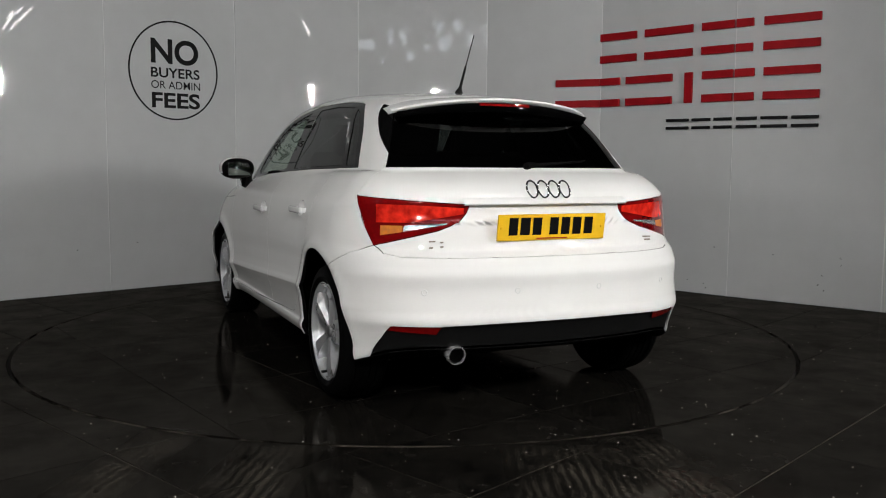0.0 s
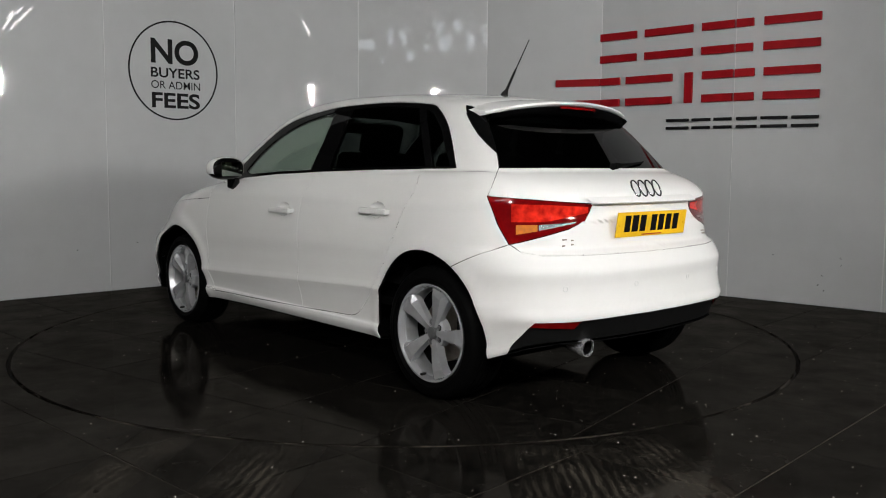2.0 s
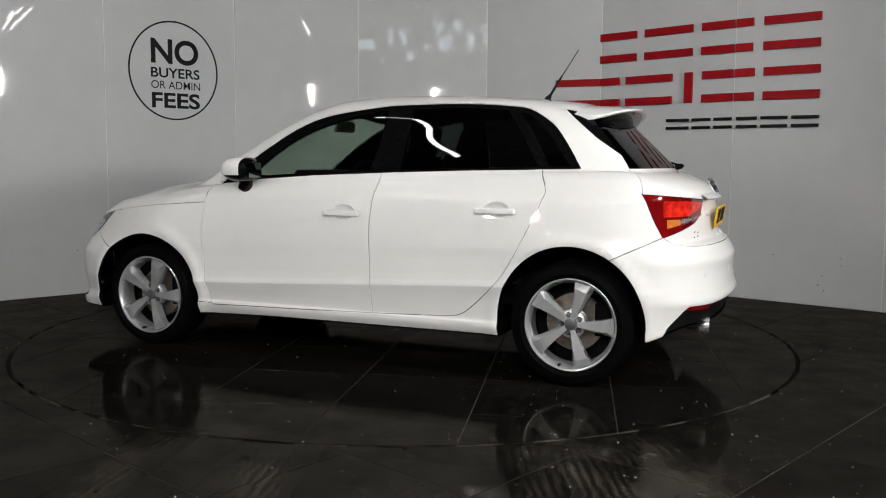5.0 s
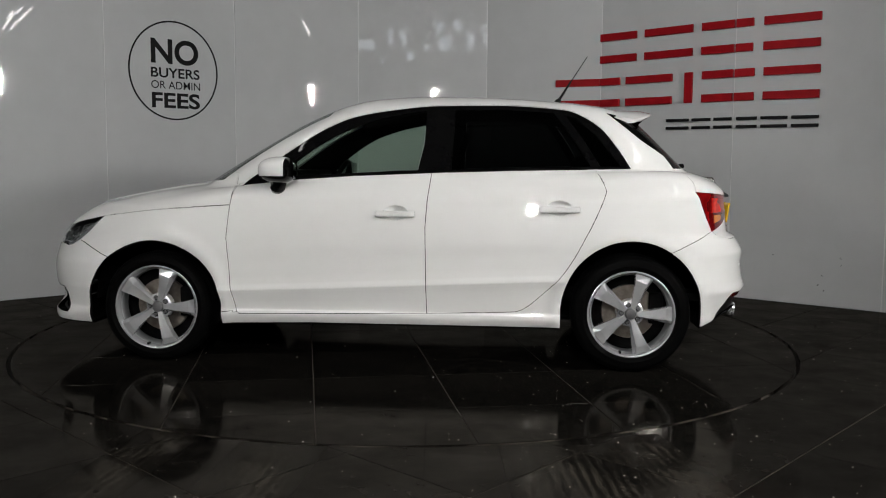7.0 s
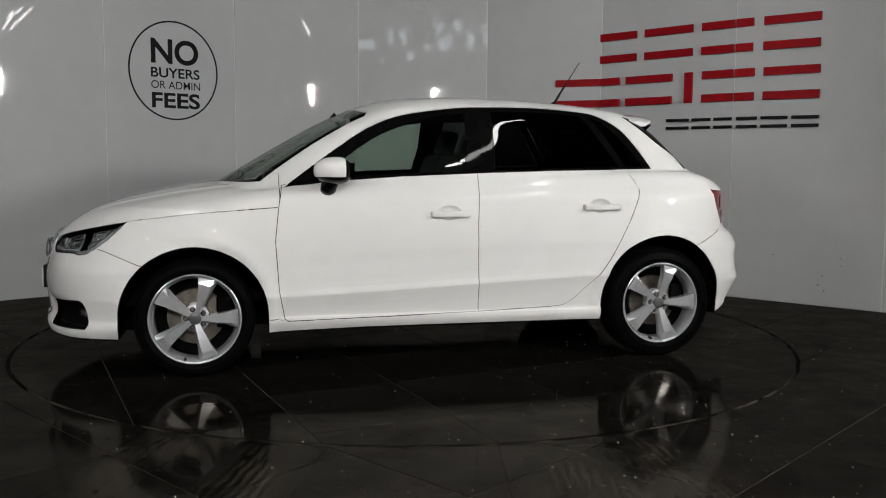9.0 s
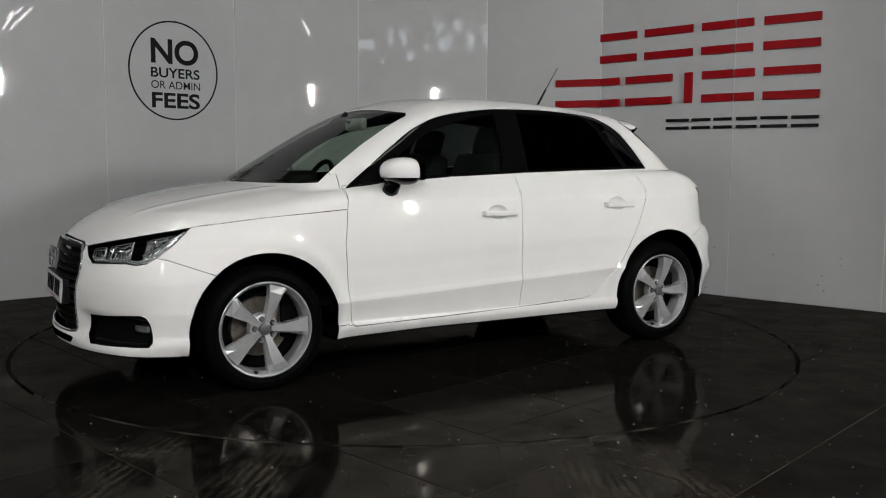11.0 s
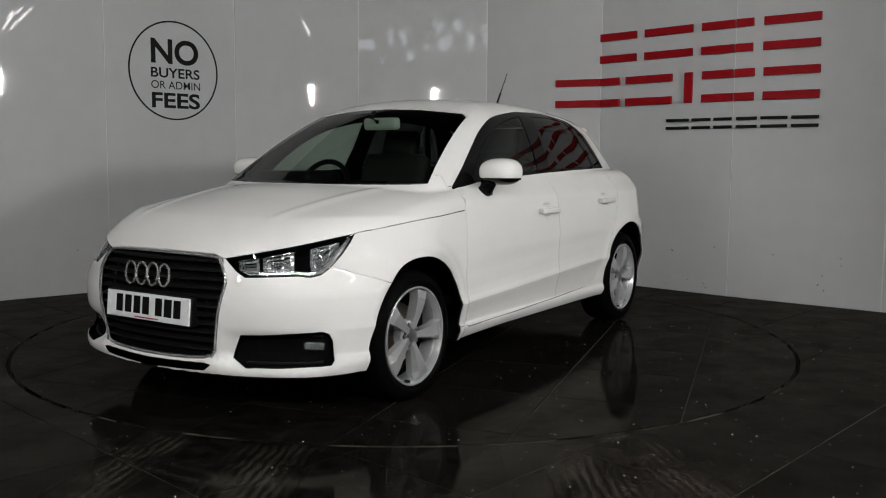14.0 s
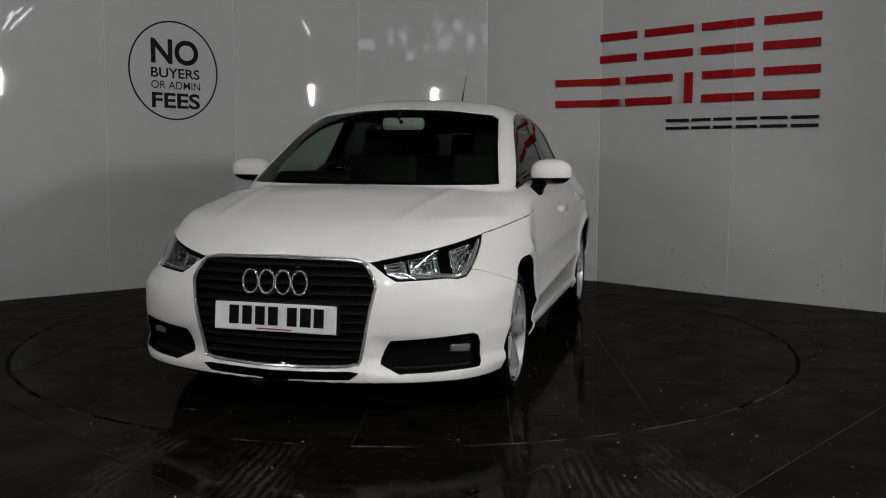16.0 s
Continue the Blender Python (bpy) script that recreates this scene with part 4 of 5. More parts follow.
# ---- wheels ----
def build_wheel(car, at, left):
    wheel = new("wheel")
    wheel.parent = car
    wheel.matrix_basis = pose(*at, 0, 0, 0 if left else 180)
    tagged(wheel, "five-spoke silver alloy wheel with black tyre")
    # the tyre stands on the floor, 18 mm under the body's origin
    R = at[2] + 0.0185
    profile = [(0.212, -0.20), (0.235, -0.212), (R - 0.031, -0.210), (R - 0.010, -0.197), (R - 0.002, -0.178)]
    for g in (-0.150, -0.118, -0.086, -0.054):
        profile += [(R, g - 0.012), (R, g - 0.003), (R - 0.006, g - 0.002), (R - 0.006, g + 0.002), (R, g + 0.003), (R, g + 0.012)]
    profile += [(R - 0.002, -0.030), (R - 0.010, -0.010), (R - 0.022, -0.001), (R - 0.024, 0.0005), (R - 0.031, 0.003), (0.252, 0.006), (0.250, 0.0075), (0.244, 0.0075), (0.242, 0.006), (0.232, 0.001), (0.222, -0.006)]
    part("tyre", lathe(profile, 72), RUBBER, wheel)
    bm = lathe([(0.2225, -0.006), (0.2225, 0.001), (0.2195, 0.0025), (0.2140, 0.001), (0.2115, -0.006), (0.207, -0.016), (0.203, -0.028)], 72)
    part("rim", bm, ALLOY, wheel)
    # darker in steps with depth: the shade behind the spokes is painted on
    bm = lathe([(0.203, -0.028), (0.1985, -0.034), (0.1965, -0.10)], 72)
    part("shaded_rim_well", bm, GREY_ALLOY, wheel)
    bm = lathe([(0.1965, -0.10), (0.192, -0.19), (0.222, -0.20)], 72)
    part("barrel", bm, SHELL, wheel)
    bm = lathe([(0.0, -0.125), (0.194, -0.130)], 40)
    part("back_plate", bm, SHELL, wheel)
    for k in range(5):
        bm = bmesh.new()
        a0 = radians(110 + 72 * k)

        def at_p(r, side, h):
            """A point at radius r, side metres off the spoke's own line, h proud."""
            return bm.verts.new((r * math.cos(a0) - side * math.sin(a0), h, r * math.sin(a0) + side * math.cos(a0)))
        # narrow at the hub, broad at the rim; one long flat face, a fold, and a face that turns away to the rim
        rows = [(0.030, -0.014, 0.010, 0.014, -0.020, -0.018, -0.024), (0.060, -0.018, 0.012, 0.019, -0.016, -0.013, -0.026), (0.105, -0.026, 0.016, 0.026, -0.009, -0.006, -0.028),
                (0.150, -0.036, 0.018, 0.033, -0.004, 0.000, -0.030), (0.172, -0.043, 0.016, 0.037, -0.003, 0.0015, -0.031), (0.209, -0.053, 0.022, 0.044, -0.006, -0.0065, -0.016)]
        grid = []
        for r, lo, mid, hi, h1, h2, h3 in rows:
            rr = math.sqrt(max(r * r - lo * lo, 0.0004)) if r > 0.2 else r
            grid.append([at_p(rr, lo, h1 - 0.045), at_p(rr, lo, h1), at_p(r, mid, h2), at_p(r, hi, h3), at_p(r, hi, h3 - 0.03)])
        for i in range(len(rows) - 1):
            for j in range(4):
                bm.faces.new((grid[i][j], grid[i][j + 1], grid[i + 1][j + 1], grid[i + 1][j]))
        part("spoke", bm, ALLOY, wheel, smooth=False)
    bm = lathe([(0.0, -0.030), (0.058, -0.030), (0.068, -0.036), (0.074, -0.07), (0.0, -0.07)], 40)
    part("hub", bm, ALLOY, wheel)
    bm = lathe([(0.0, -0.010), (0.022, -0.0105), (0.027, -0.013), (0.030, -0.022), (0.030, -0.03)], 32)
    part("centre_cap", bm, SMOKE, wheel)
    for k in range(5):
        a = radians(110 + 72 * k + 36)
        # flat black discs on the hub paint the shade of the bolt recesses
        for r, hole, name, mat in ((0.0135, -0.0285, "bolt_recess_shade", GAP), (0.0085, -0.020, "wheel_bolt", SMOKE)):
            bm = lathe([(0.0, hole), (r * 0.8, hole), (r, hole - 0.002), (r, hole - 0.012)], 14)
            bmesh.ops.translate(bm, verts=bm.verts, vec=(0.046 * math.cos(a), 0, 0.046 * math.sin(a)))
            part(name, bm, mat, wheel)
    bm = lathe([(0.05, -0.10), (0.138, -0.10), (0.140, -0.104), (0.140, -0.122), (0.0, -0.122)], 48)
    part("brake_disc", bm, STEEL, wheel)
    bm = bmesh.new()
    box(bm, (0.07, 0.07, 0.16), (-0.135, -0.11, 0.02), 0.012)
    part("brake_caliper", bm, SHELL, wheel)
    bm = bmesh.new()
    box(bm, (0.012, 0.03, 0.012), (0.05, -0.012, -0.197), 0.003)
    part("valve", bm, PLASTIC, wheel)
    return wheel


def slab(points, depth, mat, name, parent, label="", lift=(1, 0, 0)):
    return part(name, prism(points, lift, depth), mat, parent, label, smooth=False)


def grille_x(y, z):
    return float(NOSE(np.array([z]))[0]) - 0.33 * y * y - 1.15 * y ** 6


def build_car():
    car = tagged(new("car"), "white five-door hatchback with silver alloy wheels, parked on the turntable", "car")
    co, nrm, faces, name = shell_pieces()

    def piece(region, obname, mat, mirror, label="", **kw):
        fs = [f for f, k in zip(faces, name) if k == region]
        return part(obname, piece_mesh(obname, co, nrm, fs, mirror, **kw), mat, car, label)
    made = {}
    piece("body_side", "body_frame", PAINT, "both", "white roof, pillars and sills")
    piece("hood", "bonnet", PAINT, "both")
    piece("tailgate", "tailgate", PAINT, "both")
    piece("front_bumper", "front_bumper", PAINT, "both")
    piece("rear_bumper", "rear_bumper", PAINT, "both")
    piece("windscreen", "windscreen", SCREEN, "both", "tinted windscreen", sink=0.003, lip=0.004)
    piece("rear_glass", "rear_window", PRIVACY, "both", "dark rear window", sink=0.003, lip=0.004)
    piece("diffuser", "rear_valance", PLASTIC, "both", "black plastic rear valance", sink=0.012)
    piece("underbody", "underbody", SHELL, "both")
    for side in ("left", "right"):
        piece("front_fender", "front_wing", PAINT, side)
        made["front_door", side] = piece("front_door", "front_door", PAINT, side)
        made["rear_door", side] = piece("rear_door", "rear_door", PAINT, side)
        piece("window_trim", "window_trim", TRIM, side, "gloss black window surround", sink=0.004)
        piece("pane_front", "front_window", GLASS, side, "lightly tinted side window", sink=0.007, lip=0.004)
        piece("pane_rear", "rear_side_window", PRIVACY, side, "dark side window", sink=0.007, lip=0.004)
        piece("pane_quarter", "quarter_window", PRIVACY, side, "small dark quarter window", sink=0.007, lip=0.004)
        piece("rear_fin", "rear_fin", TRIM, side, "gloss black fin beside the rear window", sink=0.002)
        piece("reflector", "bumper_reflector", RED_LENS, side, "red bumper reflector", sink=0.004)
        made["headlamp", side] = piece("headlamp", "headlight", LENS, side, "clear headlight with chrome inside", sink=0.002, lip=0.004)
        made["tail", side] = piece("tail_lamp", "tail_light", RED_LENS, side, "red tail light with amber strip", sink=0.001, lip=0.02)
        piece("vent", "fog_vent", SHELL, side, "black fog lamp opening", sink=0.035, lip=-0.034)
    piece("grille", "grille", TRIM, "both", "black grille with chrome frame", sink=0.035, lip=-0.03)
    piece("slot", "lower_slot", TRIM, "both", "black slot under the grille", sink=0.03, lip=-0.03)

    # dark inner shell behind the joints
    skip = {"gone", "windscreen", "rear_glass", "pane_front", "pane_rear", "pane_quarter", "headlamp", "vent", "grille", "slot"}
    fs = [f for f, k in zip(faces, name) if k not in skip]
    part("inner_shell", piece_mesh("inner_shell", co - nrm * 0.016, nrm, fs, "both", gap=0, lip=0.006), SHELL, car)
    fs = [f for f, k in zip(faces, name) if k == "headlamp"]
    for side in ("left", "right"):
        part("headlight_housing", piece_mesh("headlight_housing", co - nrm * 0.075, nrm, fs, side, gap=0.004, lip=-0.07), SHELL, made["headlamp", side])

    # wheels and their arches
    for fore in (1, -1):
        for hand in (1, -1):
            build_wheel(car, (1.239 if fore > 0 else -1.2405, hand * 0.819, 0.274 if fore > 0 else 0.284), hand == 1)
            bm = bmesh.new()
            n = 28
            r = 0.385
            ring = []
            for k in range(n + 1):
                a = math.pi * k / n
                q = (fore * AXLE + r * math.cos(a), 0.295 + r * math.sin(a))
                ring.append((bm.verts.new((q[0], hand * 0.70, q[1])), bm.verts.new((q[0], hand * 0.50, q[1]))))
            for a, b in zip(ring, ring[1:]):
                bm.faces.new((a[0], a[1], b[1], b[0]))
            bm.faces.new([q[1] for q in ring])
            part("arch_liner", bm, SHELL, car, smooth=False)

    # doors: handles
    for x, z, key in ((-0.035, 0.783, "front_door"), (-0.868, 0.815, "rear_door")):
        for side, hand in (("left", 1), ("right", -1)):
            p, n = surface_point((x, 0, z), (0, hand, 0))
            door = made[key, side]
            bm = bmesh.new()
            box(bm, (0.205, 0.020, 0.030), (x, p.y + hand * 0.028, z), 0.009, seg=3)
            for s in (-0.086, 0.086):
                box(bm, (0.030, 0.040, 0.026), (x + s, p.y + hand * 0.012, z), 0.007)
            part("door_handle", bm, PAINT, door)
            # a shallow bowl behind the grip
            bm = bmesh.new()
            rings = []
            turn = np.linspace(0, 2 * math.pi, 25)[:-1]
            for k, deep in ((1.06, 0.0015), (0.97, 0.004), (0.85, 0.014), (0.6, 0.024), (0.25, 0.028)):
                o = np.stack([x + 0.062 * k * np.cos(turn), np.full(24, 0.3), z + 0.006 + 0.036 * k * np.sin(turn)], 1)
                w = body_cast(o, np.tile([[0.0, 1.0, 0.0]], (24, 1)), 0.7)
                rings.append([bm.verts.new((q[0], hand * (q[1] - deep), q[2])) for q in w])
            for r0, r1 in zip(rings, rings[1:]):
                for j in range(24):
                    bm.faces.new((r0[j], r0[(j + 1) % 24], r1[(j + 1) % 24], r1[j]))
            bm.faces.new(rings[-1])
            part("handle_cup", bm, PAINT, door)

    # door mirrors
    for hand in (1, -1):
        mirror = new("door_mirror")
        mirror.parent = car
        tagged(mirror, "white door mirror with black foot")
        bm = bmesh.new()
        bmesh.ops.create_uvsphere(bm, u_segments=28, v_segments=18, radius=1.0)
        for v in bm.verts:
            x, y, z = v.co
            v.co = Vector((0.548 + (0.116 if x > 0 else 0.072) * math.copysign(abs(x) ** 0.9, x), hand * (0.862 + 0.108 * math.copysign(abs(y) ** 0.8, y)), 1.000 + (0.070 if z > 0 else 0.064) * math.copysign(abs(z) ** 0.8, z)))
        bmesh.ops.bisect_plane(bm, geom=bm.verts[:] + bm.edges[:] + bm.faces[:], plane_co=(0, 0, 0.972), plane_no=(0, 0, -1), clear_outer=True)
        bmesh.ops.bisect_plane(bm, geom=bm.verts[:] + bm.edges[:] + bm.faces[:], plane_co=(0.515, 0, 0), plane_no=(-1, 0, 0), clear_outer=True)
        part("mirror_cap", bm, PAINT, mirror)
        bm = bmesh.new()
        bmesh.ops.create_uvsphere(bm, u_segments=28, v_segments=18, radius=1.0)
        for v in bm.verts:
            x, y, z = v.co
            v.co = Vector((0.546 + (0.112 if x > 0 else 0.069) * math.copysign(abs(x) ** 0.9, x), hand * (0.862 + 0.1055 * math.copysign(abs(y) ** 0.8, y)), 1.000 + (0.067 if z > 0 else 0.065) * math.copysign(abs(z) ** 0.8, z)))
        part("mirror_housing", bm, TRIM, mirror)
        bm = bmesh.new()
        box(bm, (0.006, 0.136, 0.082), (0.478, hand * 0.862, 1.000), 0.002)
        bmesh.ops.rotate(bm, verts=bm.verts, cent=(0.478, hand * 0.862, 1.000), matrix=Matrix.Rotation(hand * 0.10, 3, "Z"))
        part("mirror_glass", bm, MIRROR, mirror)
        bm = tube([(0.60, hand * 0.70, 0.900), (0.595, hand * 0.755, 0.888), (0.585, hand * 0.795, 0.91), (0.575, hand * 0.81, 0.965)], [0.030, 0.034, 0.040, 0.050], 12)
        part("mirror_foot", bm, TRIM, mirror)

    build_nose(car, made)
    build_tail(car, made)
    build_cabin(car)
    return car


def plate(car, x_of, zc, h, base, label, lean):
    bm = bmesh.new()
    box(bm, (0.008, 0.52, h), (0, 0, 0), 0.002, seg=1)
    ob = part("number_plate", bm, base, car, label)
    ob.matrix_basis = pose(x_of, 0, zc, 0, lean, 0)
    out = 1 if x_of > 0 else -1
    for k, (y, w) in enumerate(((-0.175, 0.042), (-0.118, 0.042), (-0.062, 0.042), (-0.006, 0.042), (0.075, 0.042), (0.132, 0.046), (0.188, 0.042))):
        bm = bmesh.new()
        box(bm, (0.001, w, 0.074), (out * 0.0048, y, 0.005), 0)
        part("dark_bar", bm, GAP, ob, smooth=False)
    bm = bmesh.new()
    box(bm, (0.001, 0.15, 0.005), (out * 0.0048, 0, -h / 2 + 0.009))
    part("red_bar", bm, RED, ob, smooth=False)
    for s in (-1, 1):
        bm = lathe([(0.0, 0.004), (0.006, 0.003), (0.007, 0.0)], 12, "X")
        if out < 0:
            bmesh.ops.scale(bm, verts=bm.verts, vec=(-1, 1, 1))
        bmesh.ops.translate(bm, verts=bm.verts, vec=(out * 0.004, s * 0.242, 0.0))
        part("screw_cap", bm, base, ob)
    return ob


def badge(parent, x, yc, z, width, height, lean, out, mat):
    """A plain chrome emblem: upright ovals side by side."""
    w = width / 4
    for q in range(4):
        c0 = yc + (q - 1.5) * w * 0.98
        pts = []
        for k in range(28):
            a = 2 * math.pi * k / 28
            pts.append((x + out * 0.005 + lean * math.sin(a) * height / 2, c0 + math.cos(a) * w * 0.46, z + math.sin(a) * height / 2))
        part("emblem_oval", tube(pts, 0.0045, 8, True), mat, parent, "chrome emblem oval")


def build_nose(car, made):
    grille = new("grille_insert")
    grille.parent = car
    # chrome frame round the grille
    half = [(0.30, 0.660), (0.348, 0.644), (0.391, 0.574), (0.387, 0.52), (0.338, 0.277), (0.316, 0.256), (0.288, 0.249)]
    pts = [(y, z) for y, z in half] + [(-y, z) for y, z in half[::-1]]
    path = [(grille_x(y, z) + 0.002, y, z) for y, z in sweep(half, 5)]
    right = [(x, -y, z) for x, y, z in path[::-1]]
    across = [(grille_x(y, 0.664) + 0.002, y, 0.660 + 0.007 * (1 - (y / 0.3) ** 2)) for y in np.linspace(-0.28, 0.28, 12)]
    below = [(grille_x(y, 0.246) + 0.002, y, 0.249 - 0.008 * (1 - (y / 0.29) ** 2)) for y in np.linspace(0.27, -0.27, 12)]
    part("chrome_frame", tube(path + below[1:-1][::1] + [(x, y, z) for x, y, z in right] + across[1:-1], 0.0068, 8, True), BRIGHT, grille, "chrome grille frame")
    for k in range(11):
        z = 0.640 - 0.036 * k
        w = float(np.interp(z, [0.25, 0.277, 0.52, 0.574, 0.644, 0.66], [0.30, 0.332, 0.380, 0.384, 0.342, 0.30]))
        line = [(grille_x(y, z) - 0.018, y, z) for y in np.linspace(-w, w, 15)]
        bm = bmesh.new()
        a = [bm.verts.new((x + 0.012, y, zz + 0.003)) for x, y, zz in line]
        b = [bm.verts.new((x + 0.012, y, zz - 0.005)) for x, y, zz in line]
        c = [bm.verts.new((x - 0.014, y, zz - 0.012)) for x, y, zz in line]
        d = [bm.verts.new((x - 0.014, y, zz + 0.009)) for x, y, zz in line]
        for i in range(14):
            for p, q in ((a, b), (b, c), (c, d), (d, a)):
                bm.faces.new((p[i], p[i + 1], q[i + 1], q[i]))
        part("grille_bar", bm, PLASTIC, grille, smooth=False)
    badge(grille, 2.026, 0.0, 0.574, 0.285, 0.092, -0.10, 1, BRIGHT)
    plate(car, 2.034, 0.434, 0.111, WHITE_PLATE, "white front number plate with dark bars", -5)
    bm = bmesh.new()
    box(bm, (0.03, 0.53, 0.12), (2.014, 0, 0.434), 0.004)
    part("plate_holder", bm, PLASTIC, car)
    # lamps
    for side, hand in (("left", 1), ("right", -1)):
        lamp = made["headlamp", side]

        def on(s, z, deep):
            """A point behind the lamp's glass."""
            o = np.array([[(s * R2) + 0.2, -s * R2 + 0.2, z]])
            p = body_cast(o, np.array([[R2, R2, 0.0]]))
            n = body_normal(p)
            q = p[0] - n[0] * deep
            return (q[0], hand * q[1], q[2])
        def on_many(ss, zz):
            ss, zz = np.array(ss, float), np.array(zz, float)
            p = body_cast(np.stack([ss * R2 + 0.2, -ss * R2 + 0.2, zz], 1), np.tile([[R2, R2, 0.0]], (len(ss), 1)))
            return p, body_normal(p)
        # chrome light guide along the foot of the lamp
        path = [on(s, z, 0.012) for s, z in ((1.05, 0.612), (1.02, 0.598), (0.92, 0.600), (0.83, 0.603), (0.785, 0.597), (0.735, 0.606), (0.69, 0.640), (0.64, 0.694), (0.61, 0.732))]
        part("light_guide", tube(path, [0.006, 0.008, 0.008, 0.009, 0.011, 0.013, 0.014, 0.011, 0.006], 8), BRIGHT, lamp, "silver light guide")
        for s, z, r in ((0.905, 0.640, 0.013), (0.728, 0.668, 0.012)):
            q0 = Vector(on(s, z, 0.034))
            bm = bmesh.new()
            bmesh.ops.create_uvsphere(bm, u_segments=14, v_segments=10, radius=r, matrix=Matrix.Translation(q0))
            part("bulb", bm, CHROME, lamp)
        # silver chambers behind the glass
        for s_a, s_b, lo_a, lo_b, hi_a, hi_b, deep, mat in ((1.062, 0.985, 0.612, 0.606, 0.652, 0.664, 0.024, GREY_ALLOY), (0.968, 0.842, 0.606, 0.608, 0.670, 0.694, 0.034, CLEAR_LAMP), (0.770, 0.650, 0.612, 0.648, 0.702, 0.724, 0.034, CLEAR_LAMP)):
            rnd = random.Random(int(s_a * 1000))
            ni, nj = 9, 6
            at_s = lambda t: s_a + (s_b - s_a) * t
            corner = [(u / ni, v / nj) for u in range(ni + 1) for v in range(nj + 1)]
            low, high = (lambda t: lo_a + (lo_b - lo_a) * t), (lambda t: hi_a + (hi_b - hi_a) * t)
            skin, way = on_many([at_s(t) for t, f in corner], [low(t) + (high(t) - low(t)) * f for t, f in corner])
            bm = bmesh.new()
            for i in range(ni):
                for j in range(nj):
                    # each facet of the reflector tips its own way
                    mid = deep + 0.030 * math.sin(math.pi * (i + 0.5) / ni) * math.sin(math.pi * (j + 0.5) / nj)
                    quad = []
                    for u, v in ((i, j), (i + 1, j), (i + 1, j + 1), (i, j + 1)):
                        q = skin[u * (nj + 1) + v] - way[u * (nj + 1) + v] * (mid + rnd.uniform(-0.004, 0.004))
                        quad.append(bm.verts.new((q[0], hand * q[1], q[2])))
                    bm.faces.new(quad)
            part("lamp_chamber", bm, mat, lamp, "faceted silver reflector", smooth=False)
            # thin silver rim round the chamber
            rim = [on(at_s(t), lo_a + (lo_b - lo_a) * t, deep - 0.006) for t in np.linspace(0, 1, 5)] + [on(at_s(t), hi_a + (hi_b - hi_a) * t, deep - 0.006) for t in np.linspace(1, 0, 5)]
            part("chamber_rim", tube(rim, 0.0022, 6, True), BRIGHT, lamp)
        # angled bright blades between the bowls
        for s0, s1, z0, z1 in ((0.775, 0.665, 0.630, 0.694), (0.765, 0.680, 0.652, 0.706)):
            a, b = Vector(on(s0, z0, 0.03)), Vector(on(s1, z1, 0.03))
            up = Vector((0, 0, 0.009))
            part("lamp_blade", prism([a, b, b + up, a + up], (1, hand * 0.5, 0), 0.004), BRIGHT, lamp, smooth=False)
        # fog lamp
        q = Vector(on(0.775, 0.300, 0.022))
        turn = Matrix.Translation(q) @ Matrix.Rotation(hand * radians(24), 4, "Z")
        fog = new("fog_lamp")
        fog.parent = car
        bm = bmesh.new()
        box(bm, (0.05, 0.085, 0.032), (-0.03, 0, 0), 0.010)
        bm.transform(turn)
        part("fog_bowl", bm, CLEAR_LAMP, fog)
        bm = bmesh.new()
        box(bm, (0.008, 0.090, 0.036), (0.0, 0, 0), 0.003)
        bm.transform(turn)
        part("fog_glass", bm, LENS, fog)
        for k, z in enumerate((0.342, 0.252)):
            line = [on(s, z, 0.026) for s in np.linspace(1.04, 0.73, 9)]
            part("vent_bar", tube(line, 0.006, 6), PLASTIC, car)


